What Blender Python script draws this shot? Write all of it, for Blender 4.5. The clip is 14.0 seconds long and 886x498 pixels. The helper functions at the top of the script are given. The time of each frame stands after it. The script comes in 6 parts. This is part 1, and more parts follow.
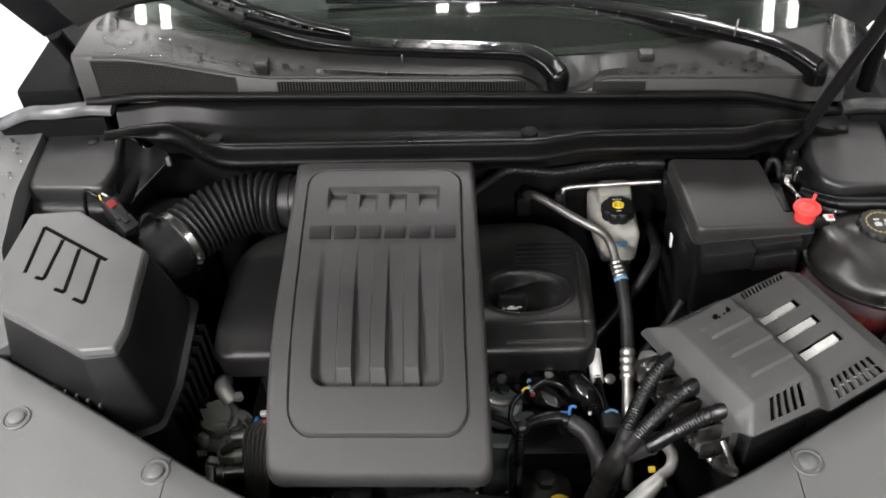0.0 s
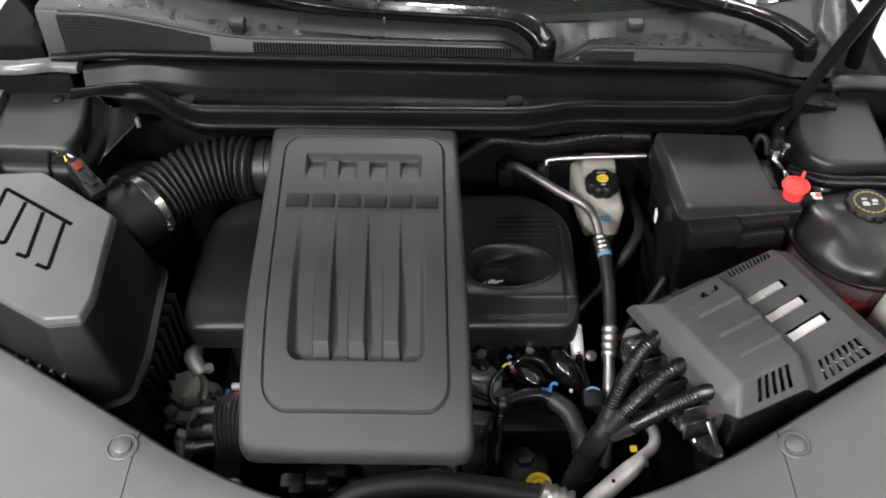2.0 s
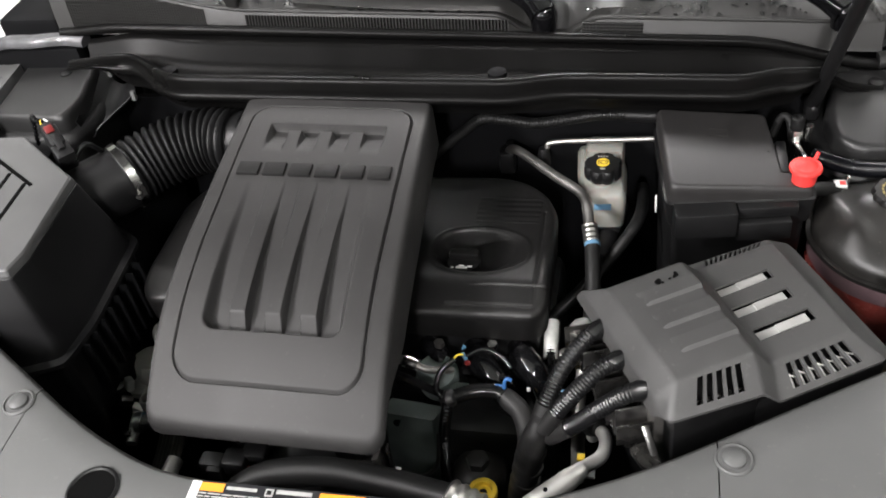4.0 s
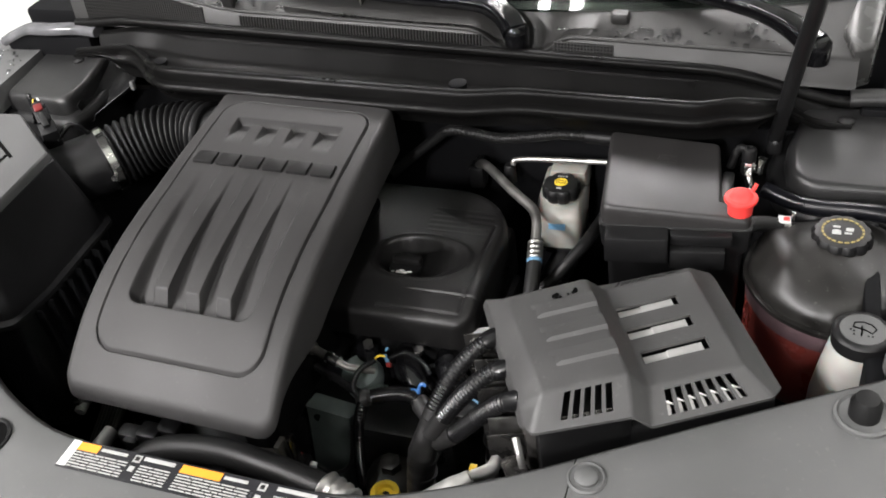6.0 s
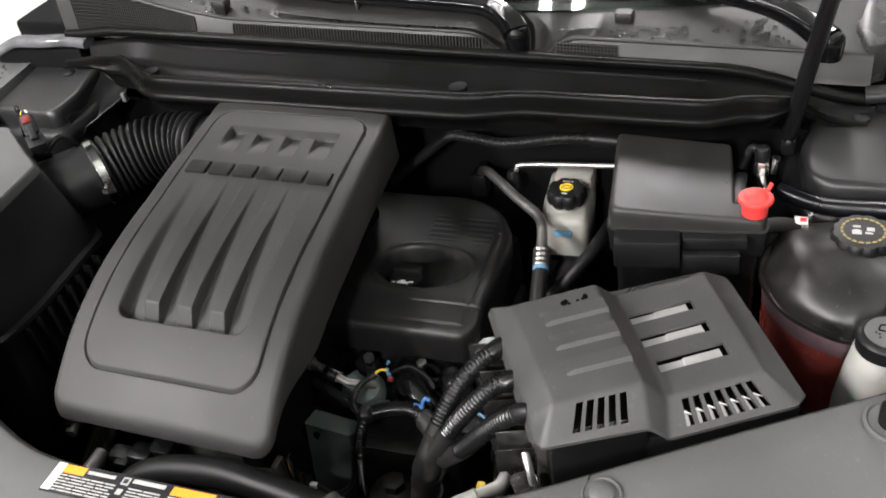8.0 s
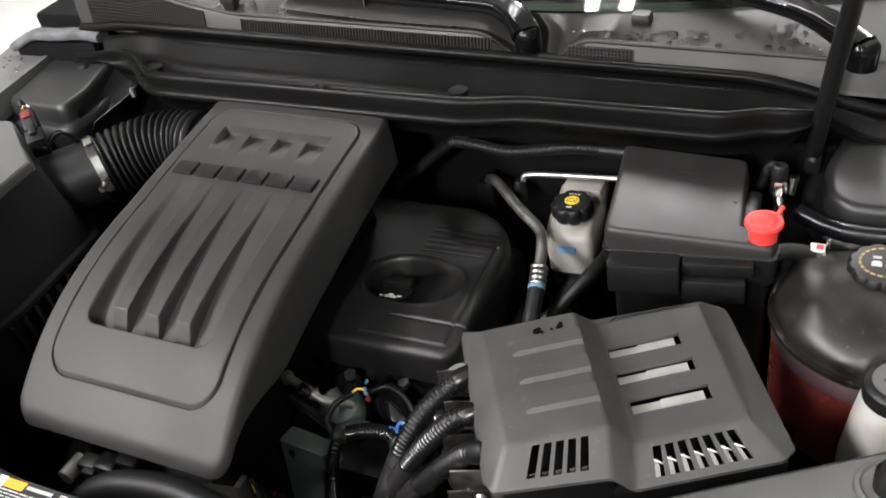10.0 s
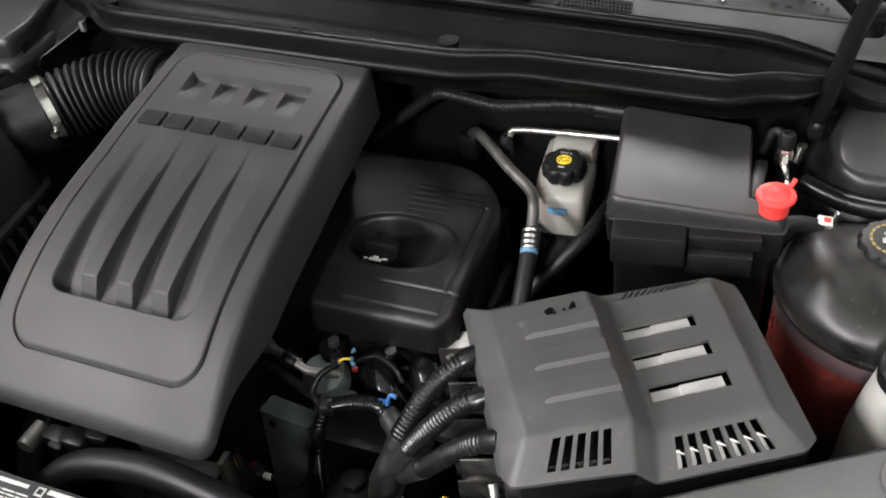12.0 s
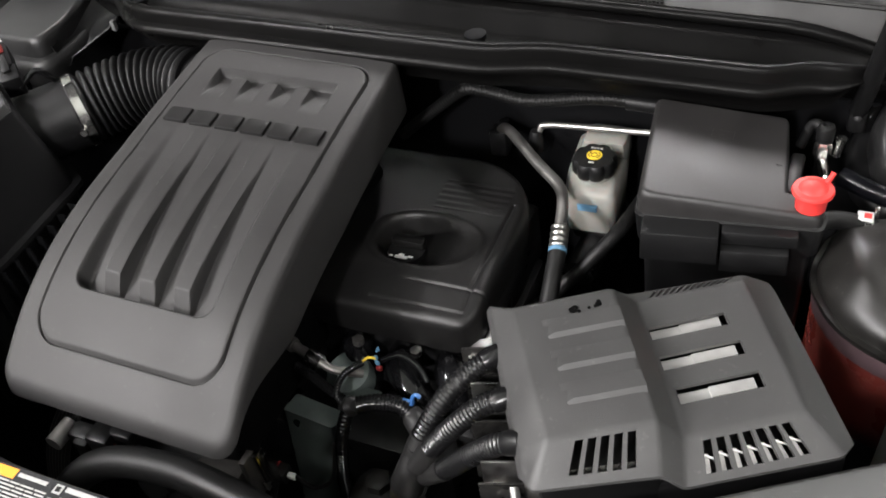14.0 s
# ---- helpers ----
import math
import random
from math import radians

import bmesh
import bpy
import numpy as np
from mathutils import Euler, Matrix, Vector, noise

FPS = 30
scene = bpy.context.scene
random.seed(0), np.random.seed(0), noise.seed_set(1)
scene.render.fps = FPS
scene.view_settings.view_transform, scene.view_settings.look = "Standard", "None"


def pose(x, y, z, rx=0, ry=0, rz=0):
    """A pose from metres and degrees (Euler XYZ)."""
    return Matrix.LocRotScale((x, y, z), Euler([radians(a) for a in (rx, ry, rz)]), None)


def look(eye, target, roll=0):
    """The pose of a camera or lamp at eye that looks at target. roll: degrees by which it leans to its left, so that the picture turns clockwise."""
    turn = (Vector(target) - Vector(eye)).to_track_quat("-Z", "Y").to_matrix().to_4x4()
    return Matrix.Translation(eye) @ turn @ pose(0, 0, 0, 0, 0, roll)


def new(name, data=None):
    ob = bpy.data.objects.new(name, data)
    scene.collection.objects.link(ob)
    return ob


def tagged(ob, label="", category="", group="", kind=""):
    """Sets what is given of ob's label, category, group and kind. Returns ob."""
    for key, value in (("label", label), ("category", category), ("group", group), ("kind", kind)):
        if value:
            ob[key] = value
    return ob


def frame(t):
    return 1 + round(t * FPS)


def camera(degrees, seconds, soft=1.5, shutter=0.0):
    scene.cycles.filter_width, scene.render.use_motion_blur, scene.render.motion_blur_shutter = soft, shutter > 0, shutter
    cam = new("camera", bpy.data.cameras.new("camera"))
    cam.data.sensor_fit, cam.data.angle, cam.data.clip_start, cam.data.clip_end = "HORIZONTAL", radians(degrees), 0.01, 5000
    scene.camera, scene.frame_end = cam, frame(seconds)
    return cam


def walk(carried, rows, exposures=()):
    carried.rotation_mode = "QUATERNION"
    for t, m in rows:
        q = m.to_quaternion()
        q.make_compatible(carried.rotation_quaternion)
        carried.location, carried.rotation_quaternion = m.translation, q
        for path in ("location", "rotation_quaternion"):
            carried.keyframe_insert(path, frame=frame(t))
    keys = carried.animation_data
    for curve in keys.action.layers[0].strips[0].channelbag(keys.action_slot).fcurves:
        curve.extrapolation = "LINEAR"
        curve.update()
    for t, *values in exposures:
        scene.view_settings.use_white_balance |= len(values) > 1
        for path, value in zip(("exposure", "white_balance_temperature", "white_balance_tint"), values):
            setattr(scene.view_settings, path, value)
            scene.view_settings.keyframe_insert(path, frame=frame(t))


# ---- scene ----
cam = camera(52.0, 14.0, soft=1.8)

PATH = [
    (0, (0.039, -0.679, 1.989), (-0.081, 0.773, 0.619), -4.9),
    (0.5, (0.038, -0.679, 1.987), (-0.063, 0.773, 0.616), -4.0),
    (1, (0.029, -0.678, 1.988), (-0.043, 0.764, 0.605), -3.0),
    (1.5, (0.015, -0.674, 1.982), (-0.028, 0.755, 0.583), -1.9),
    (2, (0.013, -0.646, 1.960), (-0.034, 0.762, 0.540), -1.8),
    (2.5, (0.015, -0.597, 1.918), (-0.061, 0.790, 0.480), -2.4),
    (3, (0.035, -0.529, 1.861), (-0.111, 0.856, 0.426), -3.4),
    (3.5, (0.169, -0.484, 1.815), (-0.166, 0.886, 0.396), -8.4),
    (4, (0.332, -0.593, 1.794), (-0.101, 0.833, 0.459), -9.5),
    (4.2, (0.395, -0.649, 1.807), (-0.047, 0.802, 0.503), -9.0),
    (6.3, (0.573, -0.557, 1.713), (-0.091, 0.865, 0.472), -9.2),
    (6.5, (0.553, -0.554, 1.699), (-0.089, 0.882, 0.463), -8.6),
    (7, (0.552, -0.548, 1.695), (-0.100, 0.890, 0.467), -9.5),
    (7.5, (0.553, -0.544, 1.696), (-0.104, 0.896, 0.473), -9.9),
    (8, (0.557, -0.539, 1.695), (-0.105, 0.902, 0.477), -10.1),
    (10.3, (0.640, -0.418, 1.649), (-0.180, 0.950, 0.443), -11.8),
    (10.5, (0.618, -0.415, 1.666), (-0.166, 0.945, 0.426), -11.2),
    (11, (0.569, -0.411, 1.674), (-0.138, 0.949, 0.389), -9.1),
    (11.5, (0.534, -0.403, 1.675), (-0.116, 0.945, 0.348), -7.8),
    (12, (0.533, -0.383, 1.665), (-0.112, 0.943, 0.314), -8.0),
    (12.5, (0.534, -0.365, 1.659), (-0.107, 0.956, 0.301), -8.0),
    (13, (0.541, -0.349, 1.657), (-0.116, 0.960, 0.295), -8.7),
    (13.5, (0.543, -0.356, 1.648), (-0.145, 0.954, 0.303), -9.3),
    (14, (0.546, -0.364, 1.645), (-0.186, 0.929, 0.306), -10.4),
]
walk(cam, [(t, look(eye, target, roll)) for t, eye, target, roll in PATH],
     [(0, 0.0), (1.5, -0.02), (2.5, -0.08), (3.1, -0.17), (3.5, -0.14), (4.0, 0.05), (6.5, 0.13), (10.4, 0.14), (14, 0.15)])

# ---- world and light ----
world = bpy.data.worlds.new("world")
scene.world = world
world.use_nodes = True
world.node_tree.nodes["Background"].inputs["Color"].default_value = (0.55, 0.57, 0.6, 1)
world.node_tree.nodes["Background"].inputs["Strength"].default_value = 0.05


def area(name, x, y, z, sx, sy, power, color=(1.0, 0.966, 0.972)):
    data = bpy.data.lights.new(name, "AREA")
    data.shape, data.size, data.size_y, data.energy, data.color = "RECTANGLE", sx, sy, power, color
    ob = new(name, data)
    ob.matrix_world = Matrix.Translation((x, y, z))
    return ob


# (x, y, power) of the tube fittings under the hall's ceiling
FITTINGS = [(-1.7, -3.2, 270), (0.4, -3.6, 250), (-1.9, -1.2, 190), (1.9, -0.5, 18), (-1.72, 1.6, 30), (0.02, 1.72, 28), (1.89, 1.6, 26), (0.1, 3.5, 150), (-1.75, 4.1, 100), (1.85, 4.1, 50)]
CEILING = 3.3
for fx, fy, fp in FITTINGS:
    for side in (-0.08, 0.08):
        area("ceiling_lamp", fx + side, fy, CEILING - 0.115, 0.06, 1.5, fp / 2)


# ---- materials ----
def material(name, color, rough=0.5, metal=0.0, grain=0.0, grain_scale=900.0, mottle=0.15, mottle_scale=9.0, speck=0.0,
             coat=0.0, transmission=0.0, ior=1.45, smudge=0.1, alpha=1.0, subsurface=0.0, spec=0.5):
    m = bpy.data.materials.new(name)
    m.use_nodes = True
    nt = m.node_tree
    n, l = nt.nodes, nt.links
    b = n["Principled BSDF"]
    b.inputs["Metallic"].default_value = metal
    b.inputs["Roughness"].default_value = rough
    b.inputs["IOR"].default_value = ior
    b.inputs["Specular IOR Level"].default_value = spec
    b.inputs["Coat Weight"].default_value = coat
    b.inputs["Coat Roughness"].default_value = 0.05
    b.inputs["Transmission Weight"].default_value = transmission
    b.inputs["Alpha"].default_value = alpha
    b.inputs["Subsurface Weight"].default_value = subsurface
    tc = n.new("ShaderNodeTexCoord")
    big = n.new("ShaderNodeTexNoise")
    big.inputs["Scale"].default_value, big.inputs["Detail"].default_value = mottle_scale, 6
    l.new(tc.outputs["Object"], big.inputs["Vector"])
    fine = n.new("ShaderNodeTexNoise")
    fine.inputs["Scale"].default_value, fine.inputs["Detail"].default_value = grain_scale, 3
    l.new(tc.outputs["Object"], fine.inputs["Vector"])
    ramp = n.new("ShaderNodeMapRange")
    ramp.inputs["From Min"].default_value, ramp.inputs["From Max"].default_value = 0.3, 0.7
    ramp.inputs["To Min"].default_value, ramp.inputs["To Max"].default_value = 1 - mottle, 1 + mottle
    l.new(big.outputs["Fac"], ramp.inputs["Value"])
    tint = n.new("ShaderNodeMixRGB")
    tint.blend_type = "MULTIPLY"
    tint.inputs["Fac"].default_value = 1
    tint.inputs["Color1"].default_value = (*color, 1)
    l.new(ramp.outputs["Result"], tint.inputs["Color2"])
    out = tint.outputs["Color"]
    if speck:
        dots = n.new("ShaderNodeTexNoise")
        dots.inputs["Scale"].default_value, dots.inputs["Detail"].default_value = 140, 5
        l.new(tc.outputs["Object"], dots.inputs["Vector"])
        cut = n.new("ShaderNodeMapRange")
        cut.inputs["From Min"].default_value, cut.inputs["From Max"].default_value = 0.64, 0.76
        cut.inputs["To Max"].default_value = speck
        l.new(dots.outputs["Fac"], cut.inputs["Value"])
        dust = n.new("ShaderNodeMixRGB")
        dust.inputs["Color2"].default_value = (0.32, 0.31, 0.29, 1)
        l.new(cut.outputs["Result"], dust.inputs["Fac"])
        l.new(out, dust.inputs["Color1"])
        out = dust.outputs["Color"]
    l.new(out, b.inputs["Base Color"])
    rr = n.new("ShaderNodeMapRange")
    rr.inputs["From Min"].default_value, rr.inputs["From Max"].default_value = 0.3, 0.7
    rr.inputs["To Min"].default_value, rr.inputs["To Max"].default_value = max(0.02, rough - smudge), min(1, rough + smudge)
    l.new(big.outputs["Fac"], rr.inputs["Value"])
    l.new(rr.outputs["Result"], b.inputs["Roughness"])
    if grain:
        bump = n.new("ShaderNodeBump")
        bump.inputs["Strength"].default_value, bump.inputs["Distance"].default_value = grain, 0.0006
        l.new(fine.outputs["Fac"], bump.inputs["Height"])
        l.new(bump.outputs["Normal"], b.inputs["Normal"])
    return m


def glow(name, color, strength):
    m = bpy.data.materials.new(name)
    m.use_nodes = True
    b = m.node_tree.nodes["Principled BSDF"]
    b.inputs["Emission Color"].default_value = (*color, 1)
    b.inputs["Emission Strength"].default_value = strength
    b.inputs["Base Color"].default_value = (0.8, 0.8, 0.8, 1)
    return m


M_COVER = material("cover_plastic", (0.0348, 0.034, 0.0338), 0.5, spec=0.26, grain=0.35, mottle=0.12, speck=0.05)
M_CAM = material("camshaft_plastic", (0.0068, 0.0066, 0.0065), 0.38, spec=0.38, grain=0.4, mottle=0.1, speck=0.04)
M_SHIELD = material("shield_plastic", (0.09, 0.091, 0.09), 0.52, grain=0.35, mottle=0.14, mottle_scale=6, speck=0.1, smudge=0.14)
M_MODULE = material("module_plastic", (0.0525, 0.052, 0.0515), 0.5, grain=0.35, mottle=0.12, mottle_scale=16, speck=0.09)
M_LID = material("lid_plastic", (0.082, 0.082, 0.082), 0.48, grain=0.35, mottle=0.13, mottle_scale=14, speck=0.06)
M_BLACK = material("black_plastic", (0.006, 0.006, 0.0062), 0.42, grain=0.3, mottle=0.15, spec=0.4)
M_BOX = material("filter_box_plastic", (0.0058, 0.0058, 0.0062), 0.46, grain=0.3, mottle=0.2, spec=0.38)
# Near-black that paints the shade inside openings; also used for black print.
M_VOID = material("shade_and_print_black", (0.0015, 0.0015, 0.0015), 0.9, mottle=0.1, spec=0.1)
M_BAR = material("milled_aluminium", (0.6, 0.595, 0.58), 0.36, metal=0.6, grain=0.25, grain_scale=160, mottle=0.1, mottle_scale=50, smudge=0.1)
M_FIN = material("cast_fin_metal", (0.3, 0.295, 0.285), 0.45, metal=0.75, grain=0.5, grain_scale=260, mottle=0.35, mottle_scale=60, smudge=0.15)
M_SATIN = material("satin_black", (0.026, 0.025, 0.0235), 0.36, grain=0.25, mottle=0.1, speck=0.03)
M_PLENUM = material("plenum_plastic", (0.0042, 0.0041, 0.004), 0.36, grain=0.2, mottle=0.1, spec=0.13)
# Paler than the box's plastic: part of the sheen is in the colour.
M_BATLID = material("battery_lid_plastic", (0.0175, 0.0165, 0.0162), 0.5, grain=0.2, mottle=0.2, mottle_scale=30, speck=0.04, spec=0.6, smudge=0.06)
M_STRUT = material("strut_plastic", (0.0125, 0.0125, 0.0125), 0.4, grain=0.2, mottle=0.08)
M_COWL = material("cowl_plastic", (0.0225, 0.0221, 0.0213), 0.42, spec=0.42, grain=0.3, mottle=0.1)
M_RUBBER = material("rubber", (0.0075, 0.0075, 0.0075), 0.45, spec=0.32, grain=0.2, mottle=0.2)
M_HOSE = material("corrugated_plastic", (0.005, 0.005, 0.0053), 0.2, mottle=0.25)
M_TAPE = material("cloth_tape", (0.0085, 0.0083, 0.0082), 0.42, grain=0.5, grain_scale=500, mottle=0.2)
M_DARK = material("dark_metal", (0.012, 0.012, 0.0125), 0.34, metal=0.3, grain=0.5, grain_scale=220, mottle=0.5, mottle_scale=30)
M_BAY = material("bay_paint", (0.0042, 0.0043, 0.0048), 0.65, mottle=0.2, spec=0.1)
M_ALU = material("cast_aluminium", (0.36, 0.355, 0.345), 0.36, metal=1.0, grain=0.6, grain_scale=420, mottle=0.25, mottle_scale=40)
M_PIPE = material("drawn_aluminium", (0.44, 0.43, 0.41), 0.42, metal=1.0, grain=0.15, mottle=0.15, mottle_scale=30)
M_RAWALU = material("matt_aluminium", (0.62, 0.61, 0.59), 0.48, metal=0.7, grain=0.3, grain_scale=200, mottle=0.15, mottle_scale=30)
M_STEEL = material("bright_steel", (0.72, 0.71, 0.69), 0.2, metal=1.0, mottle=0.1, mottle_scale=50)
M_TARN = material("dull_metal", (0.13, 0.125, 0.118), 0.42, metal=0.8, grain=0.5, grain_scale=300, mottle=0.3, mottle_scale=40)
M_PAINT = material("car_paint", (0.0035, 0.0037, 0.0048), 0.3, coat=0.0, spec=0.25, mottle=0.1)
M_RED = material("red_plastic", (0.85, 0.055, 0.05), 0.4, mottle=0.05, subsurface=0.1)
M_WHITE = material("milky_plastic", (0.33, 0.325, 0.305), 0.4, mottle=0.1, mottle_scale=25, subsurface=0.2)
M_BRAKE = material("darker_milky_plastic", (0.225, 0.22, 0.2), 0.42, mottle=0.15, mottle_scale=25, subsurface=0.15)
# Cover plastic darkened: the shadows of the raised letters are in the colour.
M_BADGE = material("badge_plastic", (0.013, 0.0128, 0.0127), 0.5, spec=0.2, grain=0.3, mottle=0.1)
M_PAPER = material("white_print", (0.68, 0.68, 0.66), 0.5, mottle=0.1, mottle_scale=120)
M_FINEPRINT = material("dull_yellow_print", (0.27, 0.21, 0.065), 0.5, mottle=0.25, mottle_scale=300)
M_WING = material("wet_black_paint", (0.0035, 0.0037, 0.0048), 0.5, spec=0.08, mottle=0.1)
M_SILVERTXT = material("silver_print", (0.36, 0.36, 0.35), 0.45, mottle=0.15, mottle_scale=200)
M_YELLOW = material("yellow_print", (0.75, 0.52, 0.04), 0.45, mottle=0.06)
M_ORANGE = material("orange_print", (0.85, 0.3, 0.03), 0.45, mottle=0.06)
M_LABEL = material("label_film", (0.022, 0.022, 0.024), 0.26, mottle=0.1, spec=0.7)
M_DULLRED = material("dull_red_plastic", (0.15, 0.014, 0.013), 0.45, mottle=0.1)
M_ARM = material("wet_wiper_paint", (0.004, 0.004, 0.0045), 0.12, mottle=0.15, mottle_scale=60, spec=0.32, smudge=0.06)
M_GLOSS = material("gloss_black", (0.005, 0.005, 0.0055), 0.08, mottle=0.1, smudge=0.04)
M_BELLOW = material("bellows_rubber", (0.0075, 0.0075, 0.0078), 0.44, mottle=0.2, spec=0.36, speck=0.03)
M_BLUE = material("blue_plastic", (0.02, 0.085, 0.24), 0.4, mottle=0.1)
M_CYAN = material("cyan_print", (0.09, 0.2, 0.31), 0.5, mottle=0.1)
M_GREEN = material("green_grey_metal", (0.075, 0.09, 0.085), 0.5, grain=0.3, mottle=0.25, mottle_scale=25)
M_TANK = material("smoked_tank", (0.0095, 0.009, 0.0082), 0.38, spec=0.45, mottle=0.6, mottle_scale=18, speck=0.1, grain=0.5, grain_scale=45, smudge=0.12)
M_FOGGED = material("fogged_tank", (0.095, 0.062, 0.068), 0.36, mottle=0.3, mottle_scale=20, spec=0.4)
M_COOLANT = material("coolant_red", (0.17, 0.032, 0.026), 0.3, mottle=0.2, mottle_scale=12, subsurface=0.1)
M_GLASS = material("screen_glass", (0.62, 0.72, 0.66), 0.02, transmission=1.0, ior=1.5, mottle=0.0, smudge=0.0)
M_CAST = material("dark_cast_metal", (0.1, 0.097, 0.093), 0.26, metal=0.9, grain=0.5, grain_scale=300, mottle=0.3, mottle_scale=40)
M_RUNNER = material("wet_black_casting", (0.005, 0.005, 0.0055), 0.14, grain=0.3, grain_scale=120, mottle=0.3, mottle_scale=30, smudge=0.08)
# Wet black paint made grey: the hall's reflection is put into the colour.
M_FLANGE = material("flange_paint_with_reflection", (0.11, 0.11, 0.115), 0.14, mottle=0.3, mottle_scale=30, smudge=0.1)
M_WETGREY = material("wet_grey_plastic", (0.045, 0.045, 0.0435), 0.24, mottle=0.2, mottle_scale=25, smudge=0.1)
M_GRILLE = material("grille_plastic", (0.016, 0.0155, 0.015), 0.5, grain=0.2, mottle=0.1)
M_CEIL = material("hall_ceiling", (0.52, 0.55, 0.52), 0.8, grain=0.3, grain_scale=60, mottle=0.08, mottle_scale=1.2)


def water():
    """Clear beads: see-through, with a gloss that grows towards the rim."""
    m = bpy.data.materials.new("water")
    m.use_nodes = True
    n, l = m.node_tree.nodes, m.node_tree.links
    n.remove(n["Principled BSDF"])
    clear, shine, mix, fres = n.new("ShaderNodeBsdfTransparent"), n.new("ShaderNodeBsdfGlossy"), n.new("ShaderNodeMixShader"), n.new("ShaderNodeFresnel")
    clear.inputs["Color"].default_value = (0.82, 0.83, 0.84, 1)
    shine.inputs["Roughness"].default_value = 0.03
    fres.inputs["IOR"].default_value = 1.75
    l.new(fres.outputs["Fac"], mix.inputs["Fac"])
    l.new(clear.outputs["BSDF"], mix.inputs[1])
    l.new(shine.outputs["BSDF"], mix.inputs[2])
    l.new(mix.outputs["Shader"], n["Material Output"].inputs["Surface"])
    return m


M_DROP = water()
M_FLOOR = material("hall_floor", (0.62, 0.62, 0.6), 0.4, grain=0.3, grain_scale=60, mottle=0.08, mottle_scale=2)
M_WALL = material("hall_wall", (0.3, 0.305, 0.3), 0.8, grain=0.4, grain_scale=80, mottle=0.05, mottle_scale=1.5)
M_INSUL = material("hood_lining", (0.02, 0.02, 0.02), 0.85, grain=0.8, grain_scale=300, mottle=0.2)
M_DASH = material("dashboard_vinyl", (0.02, 0.022, 0.021), 0.6, grain=0.5, mottle=0.1)
M_TUBE = glow("tube_light", (1.0, 0.97, 0.93), 9.0)


# ---- geometry helpers ----
def thing(name, base, label, category, group="", kind=""):
    ob = new(name)
    ob.empty_display_size = 0.02
    ob.location = base
    return tagged(ob, label, category, group, kind)


def mesh_of(name, bm, mat, smooth=40.0):
    me = bpy.data.meshes.new(name)
    bmesh.ops.recalc_face_normals(bm, faces=bm.faces[:])
    bm.to_mesh(me)
    bm.free()
    for p in me.polygons:
        p.use_smooth = True
    me.set_sharp_from_angle(angle=radians(smooth))
    me.materials.append(mat)
    return me


def part(name, bm, mat, parent=None, label="", smooth=40.0):
    ob = new(name, mesh_of(name, bm, mat, smooth))
    if parent is not None:
        ob.parent = parent
        if parent.type == "EMPTY":
            ob.matrix_parent_inverse = Matrix.Translation(-Vector(parent.location))
    if label:
        ob["label"] = label
    return ob


def merge(*bms):
    out = bmesh.new()
    for b in bms:
        me = bpy.data.meshes.new("tmp")
        b.to_mesh(me)
        b.free()
        out.from_mesh(me)
        bpy.data.meshes.remove(me)
    return out


def moved(bm, m):
    bm.transform(m)
    return bm


def rbox(x0, x1, y0, y1, z0, z1, bevel=0.003, m=None, seg=2):
    bm = bmesh.new()
    bmesh.ops.create_cube(bm, size=1)
    bm.transform(Matrix.LocRotScale(((x0 + x1) / 2, (y0 + y1) / 2, (z0 + z1) / 2), None, (x1 - x0, y1 - y0, z1 - z0)))
    if bevel:
        bmesh.ops.bevel(bm, geom=bm.edges[:], offset=bevel, segments=seg, profile=0.5, affect="EDGES")
    if m is not None:
        bm.transform(m)
    return bm


def prism(poly, z0, z1, bevel=0.003, top=None, seg=2):
    """A plate over the plan poly from z0 to z1; top(x, y) may give the upper face's height; bevel rounds its upper edge."""
    bm = bmesh.new()
    lo = [bm.verts.new((x, y, z0)) for x, y in poly]
    hi = [bm.verts.new((x, y, top(x, y) if top else z1)) for x, y in poly]
    bm.faces.new(lo[::-1])
    up = bm.faces.new(hi)
    n = len(poly)
    for i in range(n):
        bm.faces.new((lo[i], lo[(i + 1) % n], hi[(i + 1) % n], hi[i]))
    if bevel:
        bmesh.ops.bevel(bm, geom=list(up.edges), offset=bevel, segments=seg, profile=0.5, affect="EDGES")
    return bm


def round_poly(pts, r, n=5):
    """The corners of a plan rounded by r (one number, or one for each corner)."""
    out = []
    k = len(pts)
    for i in range(k):
        ri = r[i] if isinstance(r, (list, tuple)) else r
        p, a, b = Vector(pts[i]), Vector(pts[i - 1]), Vector(pts[(i + 1) % k])
        da, db = (a - p), (b - p)
        ri = min(ri, da.length * 0.45, db.length * 0.45)
        if ri <= 0:
            out.append(tuple(p))
            continue
        p0, p1 = p + da.normalized() * ri, p + db.normalized() * ri
        for j in range(n + 1):
            t = j / n
            out.append(tuple(p0 * (1 - t) ** 2 + p * 2 * t * (1 - t) + p1 * t * t))
    return out


